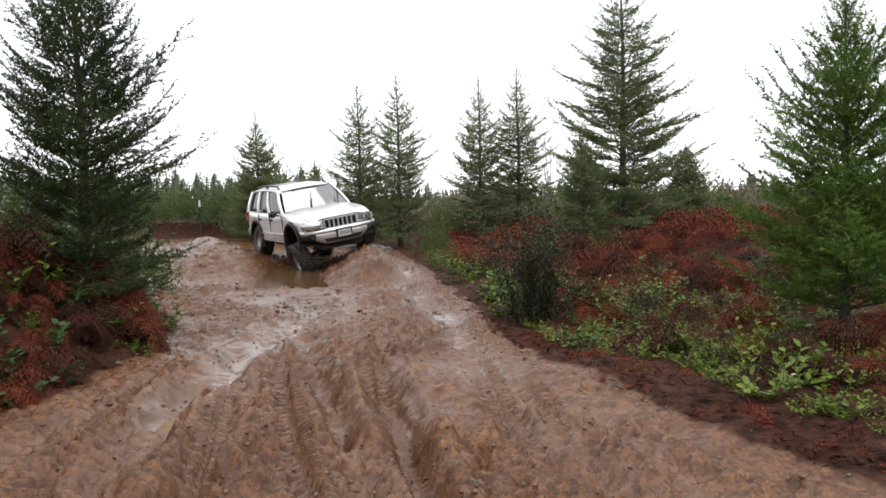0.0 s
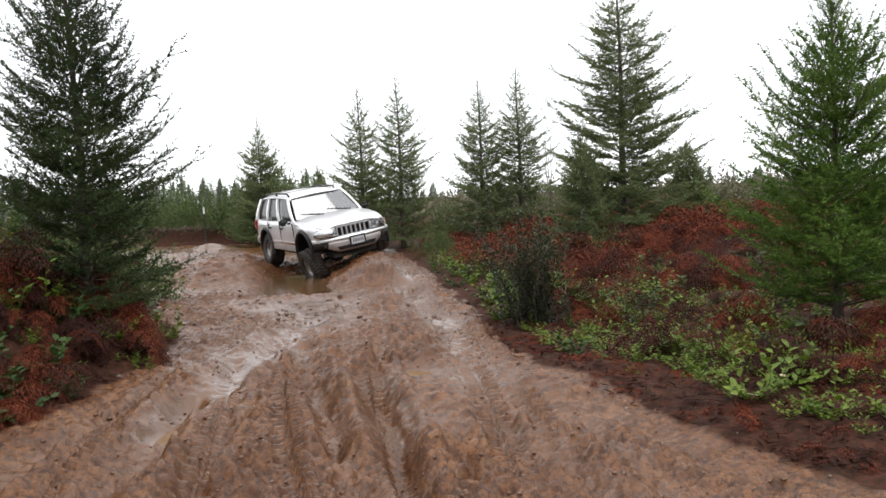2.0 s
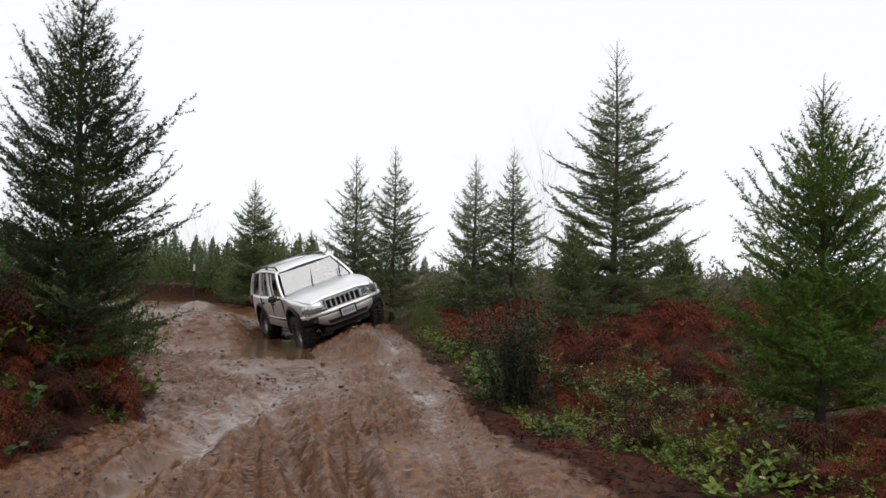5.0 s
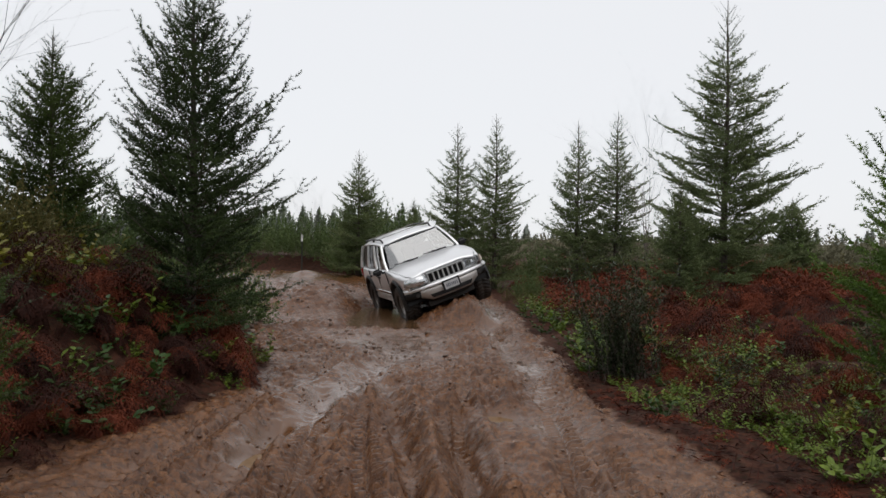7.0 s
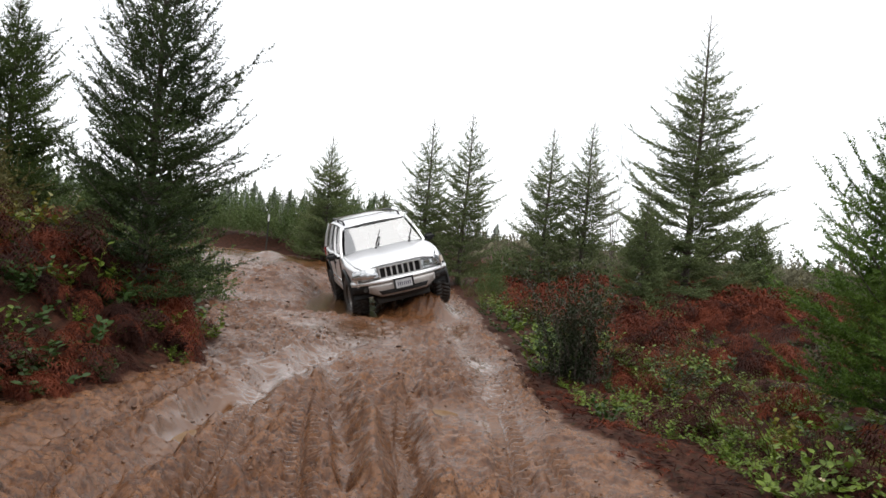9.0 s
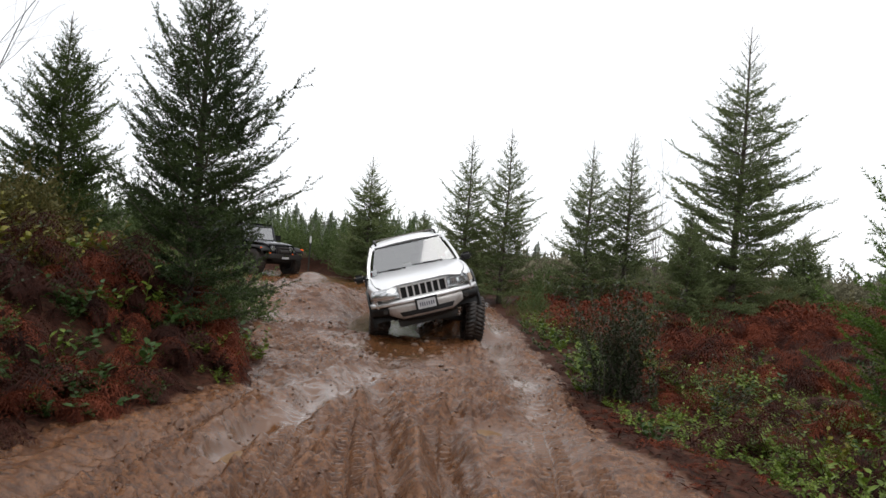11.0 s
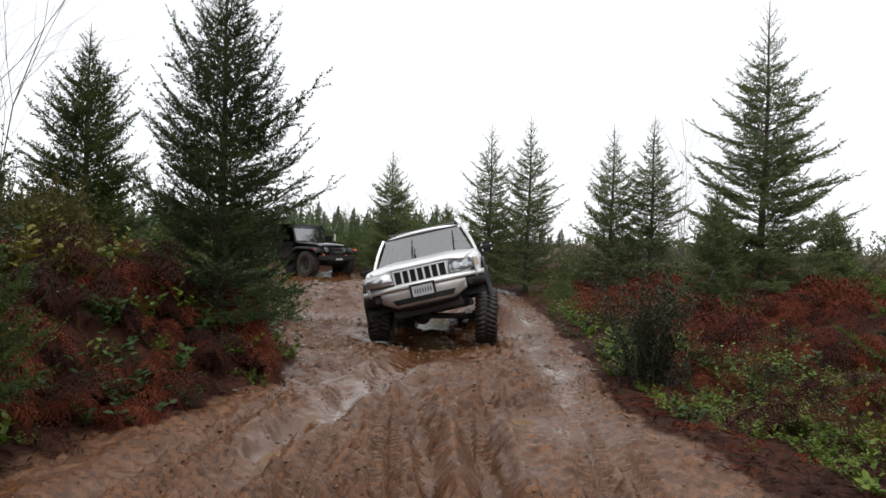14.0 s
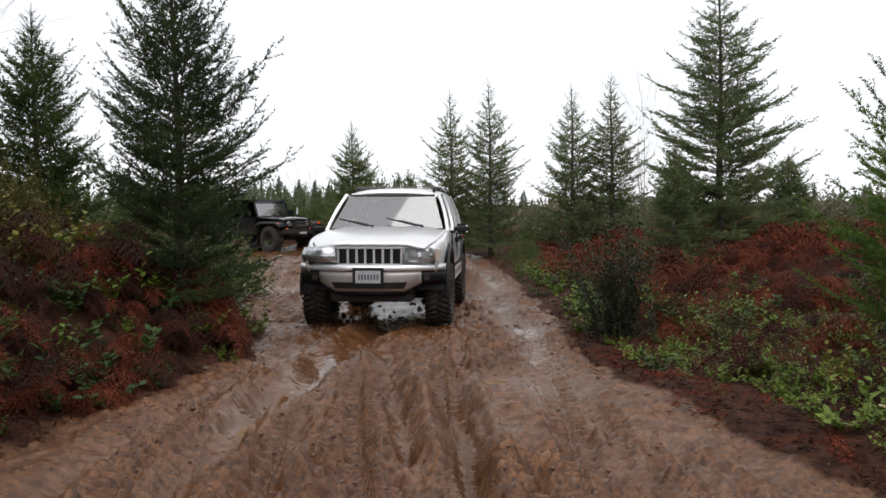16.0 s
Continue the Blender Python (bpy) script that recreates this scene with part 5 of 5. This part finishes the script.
    loft(bm, [[((0.775 + (0.605 - 0.775) * v) * k, (0.80 + (0.225 - 0.80) * v) + (0.11 - 0.05 * v) * (1 - k * k), 1.115 + (1.605 - 1.115) * v) for k in np.linspace(-1, 1, 11)] for v in np.linspace(0.0, 1, 6)])
    smoothed(part("windshield", bm, WINDSHIELD, car, "windshield reflecting the white sky"))
    bm = bmesh.new()
    for v0, v1 in ((-0.02, 0.035), (0.955, 1.0)):
        loft(bm, [[((0.78 + (0.610 - 0.78) * v) * k, (0.80 + (0.225 - 0.80) * v) + (0.115 - 0.05 * v) * (1 - k * k) + 0.004, 1.115 + (1.605 - 1.115) * v + 0.003) for k in np.linspace(-1, 1, 11)] for v in (v0, v1)])
    part("windshield_band", bm, PLASTIC, car, "black ceramic band")
    bm = bmesh.new()
    loft(bm, [[(0.72 * k - 0.10 * k * v, -2.235 + 0.21 * v - 0.03 * (1 - k * k), 1.12 + 0.47 * v) for k in np.linspace(-1, 1, 7)] for v in (0, 0.5, 1)])
    part("rear_window", bm, TINTED, car)
    # grille with seven slots
    bm = bmesh.new()
    gw, g0, g1 = 0.395, 0.722, 0.942
    for x0, x1, z0, z1 in ((-gw, gw, g1 - 0.022, g1), (-gw, gw, g0, g0 + 0.022), (-gw, -gw + 0.024, g0 + 0.023, g1 - 0.023), (gw - 0.024, gw, g0 + 0.023, g1 - 0.023)):
        box(bm, x0, x1, 2.12, 2.185, z0, z1)
    grille = part("grille", bevelled(bm, 0.007), SILVER, car, "bright grille surround with seven upright slots")
    pitch = (2 * gw - 0.048) / 7
    for k in range(6):
        x = -gw + 0.024 + pitch * (k + 1)
        bm = bmesh.new()
        box(bm, x - 0.014, x + 0.014, 2.125, 2.178, g0 + 0.023, g1 - 0.023)
        part("bar", bevelled(bm, 0.005), SILVER, grille)
    bm = bmesh.new()
    box(bm, -gw + 0.01, gw - 0.01, 2.05, 2.095, g0 + 0.01, g1 - 0.01)
    part("grille_backing", bm, PLASTIC, grille, "black behind the grille")
    # front panel behind lights
    bm = bmesh.new()
    loft(bm, [[(-0.80, 1.93, z), (-0.7, 2.02, z), (-0.4, 2.08, z), (0.4, 2.08, z), (0.7, 2.02, z), (0.80, 1.93, z)] for z in (0.62, 0.95)])
    thick(part("nose_panel", bm, SILVER, car), 0.02)
    # bumper: bowed cover, dark slot, brackets
    def bow(x):
        return 2.27 - 0.30 * (abs(x) / 0.88) ** 2.6
    xs = np.linspace(-0.90, 0.90, 25)
    bm = bmesh.new()
    prof = ((0.735, -0.10), (0.728, -0.02), (0.70, 0.0), (0.665, 0.004), (0.655, -0.02))
    loft(bm, [[(x, bow(x) + d, z) for x in xs] for z, d in prof])
    thick(smoothed(part("bumper_top", bm, SILVER, car, "silver upper bumper lip")), 0.02)
    bm = bmesh.new()
    loft(bm, [[(x, bow(x) - 0.012 + d, z + (0.10 * max(0.0, (abs(x) - 0.42) / 0.2) if z < 0.55 else 0.0)) for x in np.linspace(-0.62, 0.62, 25)] for z, d in ((0.652, 0.0), (0.60, 0.008), (0.50, 0.0), (0.425, -0.03), (0.40, -0.08))])
    thick(smoothed(part("bumper_face", bm, SILVER_TRIM, car, "greyish silver bumper face")), 0.02)
    bm = bmesh.new()
    loft(bm, [[(x * (1.0 if z > 0.5 else 0.9), bow(x) - 0.012 + 0.008, z) for x in np.linspace(-0.46, 0.46, 13)] for z in (0.525, 0.45)])
    thick(part("air_slot", bm, PLASTIC, car, "dark lower air slot"), 0.02)
    bm = bmesh.new()
    loft(bm, [[(x, bow(x) - 0.02 + d, z + 0.04 * (abs(x) / 0.5) ** 4) for x in np.linspace(-0.50, 0.50, 17)] for z, d in ((0.398, -0.06), (0.385, -0.07), (0.355, -0.09))])
    thick(smoothed(part("valance", bm, PLASTIC, car, "black lower bumper lip")), 0.02)
    for s in (1, -1):
        bm = bmesh.new()
        loft(bm, [[(s * x, bow(x) - 0.03 + d, z) for x in np.linspace(0.61, 0.90, 6)] for z, d in ((0.655, 0.0), (0.60, 0.015), (0.54, -0.01), (0.50, -0.06))])
        corner_piece = thick(smoothed(part("bumper_corner", bm, PLASTIC, car, "black bumper corner")), 0.02)
        bm = bmesh.new()
        bmesh.ops.create_cone(bm, cap_ends=True, segments=18, radius1=0.036, radius2=0.036, depth=0.03, matrix=Matrix.Translation((s * 0.68, 2.105, 0.575)) @ Matrix.Rotation(radians(90), 4, "X"))
        part("fog_lamp", bm, STEEL_DARK, corner_piece, "round fog lamp")
    bm = bmesh.new()
    box(bm, -0.86, 0.86, -2.36, -2.2, 0.48, 0.70)
    part("rear_bumper", bevelled(bm, 0.04, 3), SILVER_TRIM, car)
    # number plate: bars for its characters
    bm = bmesh.new()
    box(bm, -0.185, 0.185, 2.285, 2.295, 0.495, 0.70)
    plate = part("plate_frame", bm, PLASTIC, car, "black plate frame")
    bm = bmesh.new()
    box(bm, -0.150, 0.150, 2.296, 2.300, 0.520, 0.668)
    part("plate", bm, PLATE_WHITE, plate, "white number plate with dark bars")
    bm = bmesh.new()
    for k in range(7):
        box(bm, -0.126 + k * 0.037, -0.104 + k * 0.037, 2.3004, 2.302, 0.560, 0.625)
    part("plate_bars", bm, PLATE_BLUE, plate)
    # cabin
    bm = bmesh.new()
    box(bm, -0.76, 0.76, 0.42, 0.86, 0.86, 1.09)
    part("dashboard", bevelled(bm, 0.05, 3), PLASTIC, car)
    bm = bmesh.new()
    pts = [(-0.36 + 0.19 * math.cos(t), 0.34 - 0.07 * math.sin(t), 1.02 + 0.18 * math.sin(t)) for t in np.linspace(0, 2 * math.pi, 20)]
    part("steering_wheel", tube(bm, pts, 0.016, 6), PLASTIC, car)
    for x in (-0.37, 0.37):
        seat(car, x, -0.10, 0.62)
        seat(car, x, -1.05, 0.62, 0.62)
    bm = bmesh.new()
    box(bm, -0.82, 0.82, -2.15, 0.80, 0.46, 0.60)
    part("cabin_floor", bm, CLOTH, car)
    # chassis and axles
    bm = bmesh.new()
    for s in (1, -1):
        box(bm, s * 0.38, s * 0.48, -2.1, 2.02, 0.40, 0.50)
    box(bm, -0.40, 0.40, -0.5, 1.7, 0.36, 0.48)
    box(bm, -0.42, 0.42, 0.9, 2.0, 0.5, 0.80)
    # two low blocks added to stand in for the dark under the car
    box(bm, -0.50, 0.50, 1.55, 2.05, 0.27, 0.40)
    box(bm, -0.56, 0.56, -1.0, 0.85, 0.26, 0.38)
    part("chassis", bevelled(bm, 0.02), STEEL_DARK, car, "muddy underbody")
    wipers = []
    for x, l in ((0.17, 0.50), (-0.50, 0.52)):
        bm = bmesh.new()
        box(bm, 0, l * 0.62, -0.008, 0.008, 0.0, 0.014)
        box(bm, l * 0.12, l, 0.008, 0.022, -0.004, 0.012)
        bmesh.ops.create_cone(bm, cap_ends=True, segments=10, radius1=0.022, radius2=0.018, depth=0.03)
        w = part("wiper", bm, PLASTIC, car, "black windshield wiper")
        wipers.append((w, x))
    axles = []
    for y in (1.345, -1.345):
        bm = bmesh.new()
        tube(bm, [(-0.66, 0, 0), (-0.2, 0, 0), (0.2, 0, 0), (0.66, 0, 0)], 0.045, 10)
        bmesh.ops.create_icosphere(bm, subdivisions=2, radius=0.14, matrix=Matrix.Translation((0.18, 0, 0)))
        a = smoothed(part("axle", bm, STEEL_DARK, car, "muddy axle with differential"))
        axles.append((a, y))
    wheels = [(wheel(car, x, y, 0.30, WAGON_R, 0.31, 0.215, 34, 5, 1 if x > 0 else -1, ALLOY), x, y) for y in (1.345, -1.345) for x in (0.775, -0.775)]
    return car, wheels, axles, wipers


def build_jeep():
    """The black open-fendered off-roader that waits behind."""
    car = tagged(new("off_roader"), "black boxy off-roader with big tyres, amber lamps lit, waiting", "car")
    def b(name, x0, x1, y0, y1, z0, z1, mat, w=0.03, label="", parent=None, m=None):
        bm = bmesh.new()
        box(bm, x0, x1, y0, y1, z0, z1, m)
        return part(name, bevelled(bm, w, 2) if w else bm, mat, parent or car, label)
    b("tub", -0.78, 0.78, -2.05, 0.62, 0.62, 1.22, BLACK_PAINT, 0.05)
    bm = bmesh.new()
    loft(bm, [[(x * w, y, z + 0.05 * (1 - abs(x) ** 2)) for x in (-1, -0.97, -0.6, 0, 0.6, 0.97, 1)] for y, w, z in ((0.60, 0.72, 1.20), (1.2, 0.66, 1.18), (1.7, 0.60, 1.15), (1.86, 0.58, 1.10), (1.90, 0.57, 1.0))])
    thick(smoothed(part("hood", bm, BLACK_PAINT, car)), 0.03)
    for s in (1, -1):
        b("hood_side", s * 0.50, s * 0.57, 0.60, 1.86, 0.72, 1.10, BLACK_PAINT, 0.02)
        bm = bmesh.new()
        loft(bm, [[(s * q, y, z - d) for q, d in ((0.58, 0.0), (0.90, 0.0), (0.94, 0.03), (0.94, 0.08))] for y, z in ((0.62, 0.80), (0.80, 1.0), (1.0, 1.06), (1.8, 1.05), (1.98, 0.97), (2.02, 0.88))])
        fender = thick(smoothed(part("front_fender", bm, PLASTIC, car, "flat black front fender")), 0.03)
        b("marker_lamp", s * 0.90, s * 0.945, 1.90, 1.98, 0.98, 1.01, AMBER, 0.01, "lit amber marker lamp", fender)
        b("rear_fender", s * 0.76, s * 0.93, -1.98, -0.95, 1.02, 1.08, PLASTIC, 0.02)
        b("door_mirror", s * 0.86, s * 1.02, 0.42, 0.50, 1.26, 1.42, PLASTIC, 0.03)
        b("window_pillar", s * 0.66, s * 0.72, -1.95, -1.85, 1.22, 1.80, BLACK_PAINT, 0.01)
        b("door_pillar", s * 0.67, s * 0.72, -0.55, -0.45, 1.22, 1.80, BLACK_PAINT, 0.01)
        bm = bmesh.new()
        slab(bm, [(s * 0.735, 0.55, 1.22), (s * 0.735, -1.9, 1.22), (s * 0.69, -1.9, 1.78), (s * 0.69, 0.30, 1.78)][::s], 0.006)
        part("side_window", bm, TINTED, car)
        bm = bmesh.new()
        bmesh.ops.create_cone(bm, cap_ends=True, segments=22, radius1=0.095, radius2=0.085, depth=0.05, matrix=Matrix.Translation((s * 0.40, 1.93, 0.98)) @ Matrix.Rotation(radians(-90), 4, "X"))
        part("headlight", bm, LENS, car, "round headlight")
        bm = bmesh.new()
        bmesh.ops.create_cone(bm, cap_ends=True, segments=16, radius1=0.03, radius2=0.028, depth=0.04, matrix=Matrix.Translation((s * 0.50, 1.93, 0.80)) @ Matrix.Rotation(radians(-90), 4, "X"))
        part("turn_signal", bm, AMBER, car, "lit amber turn signal")
    grille = b("grille", -0.57, 0.57, 1.84, 1.91, 0.66, 1.13, BLACK_PAINT, 0.02, "black seven-slot grille")
    for k in range(7):
        b("slot", -0.262 + k * 0.075, -0.222 + k * 0.075, 1.909, 1.914, 0.76, 1.06, STEEL_DARK, 0, "", grille)
    fr = []
    for x0, x1, z0, z1 in ((-0.72, 0.72, 0.0, 0.06), (-0.68, 0.68, 0.54, 0.60), (-0.72, -0.66, 0.061, 0.539), (0.66, 0.72, 0.061, 0.539)):
        fr.append((x0, x1, z0, z1))
    bm = bmesh.new()
    tilt = Matrix.Translation((0, 0.62, 1.20)) @ Matrix.Rotation(radians(22), 4, "X")
    for x0, x1, z0, z1 in fr:
        box(bm, x0, x1, -0.03, 0.03, z0, z1, tilt)
    part("windshield_frame", bm, BLACK_PAINT, car)
    bm = bmesh.new()
    box(bm, -0.66, 0.66, -0.004, 0.004, 0.06, 0.54, tilt)
    part("windshield", bm, WINDSHIELD, car, "flat windshield")
    b("hardtop", -0.71, 0.71, -2.0, 0.42, 1.76, 1.84, BLACK_PAINT, 0.03, "black hard top")
    b("tailgate", -0.70, 0.70, -2.06, -2.0, 1.22, 1.77, TINTED, 0.01)
    bumper = b("bumper", -0.80, 0.80, 1.98, 2.16, 0.62, 0.80, STEEL_DARK, 0.03, "black steel bumper")
    bm = bmesh.new()
    tube(bm, [(-0.30, 2.12, 0.80), (-0.26, 2.14, 1.02), (0.26, 2.14, 1.02), (0.30, 2.12, 0.80)], 0.025, 8)
    part("bull_bar", bm, STEEL_DARK, bumper)
    bm = bmesh.new()
    tube(bm, [(-0.20, 2.06, 0.87), (0.20, 2.06, 0.87)], 0.075, 14)
    part("winch", bm, STEEL_DARK, bumper, "winch drum on the bumper")
    b("winch_hook", -0.05, 0.05, 2.17, 2.21, 0.72, 0.78, CHROME, 0.01, "bright winch fairlead", bumper)
    b("plate", -0.15, 0.15, 2.17, 2.18, 0.63, 0.70, PLATE_WHITE, 0, "", bumper)
    b("dashboard", -0.70, 0.70, 0.20, 0.58, 1.0, 1.22, PLASTIC, 0.03)
    for x in (-0.36, 0.36):
        seat(car, x, -0.30, 0.72)
    b("chassis", -0.45, 0.45, -2.0, 2.0, 0.52, 0.64, STEEL_DARK, 0.03)
    for y in (1.47, -1.47):
        bm = bmesh.new()
        part("axle", tube(bm, [(-0.72, y, 0.46), (0.72, y, 0.46)], 0.05, 10), STEEL_DARK, car)
    wheels = [(wheel(car, x, y, 0.46, 0.46, 0.31, 0.22, 28, 8, 1 if x > 0 else -1, STEEL_DARK), x, y) for y in (1.47, -1.47) for x in (0.80, -0.80)]
    return car, wheels


WAGON_R = 0.41
wagon, wagon_wheels, wagon_axles, wagon_wipers = build_wagon()
jeep, jeep_wheels = build_jeep()

# seconds, place of the wagon, its turns about x, y and z
WAGON = [
    (0, -3.42, 19.83, 0.26, -0.9, 8.6, 209.0),
    (0.5, -3.36, 19.67, 0.25, -1.0, 8.3, 209.1),
    (1, -3.25, 19.43, 0.24, -0.8, 7.8, 209.3),
    (1.5, -3.17, 19.31, 0.23, -1.0, 8.2, 209.3),
    (2, -3.13, 19.29, 0.22, -1.0, 8.5, 209.5),
    (2.5, -3.10, 19.30, 0.21, -1.0, 8.7, 209.8),
    (3, -3.02, 19.21, 0.20, -0.8, 10.1, 210.0),
    (3.5, -2.91, 18.95, 0.20, -0.3, 13.5, 209.5),
    (3.7, -2.88, 18.89, 0.19, 0.5, 15.3, 209.7),
    (5.8, -2.65, 18.29, 0.16, 0.6, 20.6, 204.7),
    (6, -2.62, 18.20, 0.15, 0.9, 20.7, 204.7),
    (6.5, -2.54, 17.90, 0.16, 0.9, 20.8, 203.8),
    (7, -2.54, 17.88, 0.15, 0.8, 20.9, 203.7),
    (7.5, -2.50, 17.73, 0.17, 0.4, 21.2, 202.5),
    (8, -2.44, 17.45, 0.15, -0.6, 21.2, 200.0),
    (8.2, -2.44, 17.30, 0.15, -1.1, 20.5, 199.8),
    (10.3, -2.39, 15.63, 0.18, -2.9, 16.2, 195.0),
    (10.5, -2.34, 15.55, 0.15, -1.4, 17.7, 194.2),
    (11, -2.32, 15.25, 0.14, -0.3, 17.4, 193.6),
    (11.5, -2.31, 15.08, 0.14, 2.2, 16.1, 193.9),
    (12, -2.30, 14.95, 0.14, 3.4, 15.6, 193.7),
    (12.5, -2.27, 14.69, 0.14, 4.3, 15.4, 192.9),
    (13, -2.24, 14.33, 0.14, 3.8, 14.5, 190.7),
    (13.5, -2.21, 13.84, 0.13, 4.1, 13.9, 188.9),
    (14, -2.18, 13.42, 0.13, 4.6, 14.9, 186.4),
    (14.5, -2.18, 12.98, 0.13, 3.9, 12.6, 184.5),
    (15, -2.17, 12.57, 0.13, 2.9, 9.6, 183.5),
    (15.5, -2.15, 12.07, 0.14, 1.5, 3.5, 183.0),
    (16, -2.13, 11.64, 0.16, 0.3, -0.7, 182.3),
]
# how far the wagon's wipers stand up from rest
WIPERS = [(0.13 * k if k < 123 else 16.0, 4 + 112 * (0.5 - 0.5 * math.cos(2 * math.pi * (min(16.0, 0.13 * k) - 10.95) / 1.3))) for k in range(124)]
# how far the off-roader has yet to come
JEEP = [(0, 7.5), (8.2, 6.6), (9.2, 5.2), (10.3, 2.8), (10.5, 2.4), (11, 1.55), (11.5, 0.8), (12, 0.25), (12.5, 0.0), (16, 0.0)]
JEEP_X, JEEP_Y, JEEP_TURN = -10.0, 28.2, 238


def axle_heights(m, y, track):
    """Where the two wheels of an axle meet the ground, as heights in the car's space."""
    out = []
    for x in (track, -track):
        w = m @ Vector((x, y, 0.30))
        want = height(w.x, w.y) + WAGON_R - 0.025
        out.append(0.30 + max(-0.27, min(0.22, (want - w.z) / max(0.5, m.to_3x3().col[2].z))))
    return out


def motions():
    rows = [(t, pose(x, y, z, a, b, c)) for t, x, y, z, a, b, c in WAGON]
    walk(wagon, rows)
    run, last, spin = [], None, 0.0
    for t, m in rows:
        if last is not None:
            spin += math.degrees((m.translation - last).length / WAGON_R)
        last = m.translation
        run.append((t, m, spin))
    for ax, y in wagon_axles:
        keys = []
        for t, m, s in run:
            a, b = axle_heights(m, y, 0.775)
            keys.append((t, pose(0, y, (a + b) / 2, 0, -math.degrees(math.atan2(a - b, 1.55)), 0)))
        walk(ax, keys)
    for w, x, y in wagon_wheels:
        keys = []
        for t, m, s in run:
            a, b = axle_heights(m, y, 0.775)
            tilt = -math.degrees(math.atan2(a - b, 1.55))
            keys.append((t, pose(x, y, a if x > 0 else b, 0, tilt, 0) @ pose(0, 0, 0, -s, 0, 0)))
        fine = []
        for (t0, m0), (t1, m1) in zip(keys, keys[1:]):
            fine.append((t0, m0))
            if t1 - t0 > 0.8:
                for k in (1, 2, 3):
                    fine.append((t0 + (t1 - t0) * k / 4, m0.lerp(m1, k / 4)))
        walk(w, fine + [keys[-1]])
    slope = math.degrees(math.atan2(0.49, 0.575))
    for w, x in wagon_wipers:
        seat_at = Matrix.Translation((x, 0.945 - 0.10 * x * x, 1.150)) @ pose(0, 0, 0, -slope, 0, 0) @ pose(0, 0, 0.02, 0, 0, 0)
        walk(w, [(t, seat_at @ pose(0, 0, 0, 0, 0, -a)) for t, a in WIPERS])
    d = Vector((-math.sin(radians(JEEP_TURN)), math.cos(radians(JEEP_TURN)), 0))
    def jeep_at(s):
        p = Vector((JEEP_X, JEEP_Y, 0)) - d * s
        return pose(p.x, p.y, height(p.x, p.y) - 0.02, 0, 0, JEEP_TURN)
    walk(jeep, [(t, jeep_at(s)) for t, s in JEEP])
    for w, x, y in jeep_wheels:
        walk(w, [(t, pose(x, y, 0.46, math.degrees(s / 0.46), 0, 0)) for t, s in JEEP])


motions()
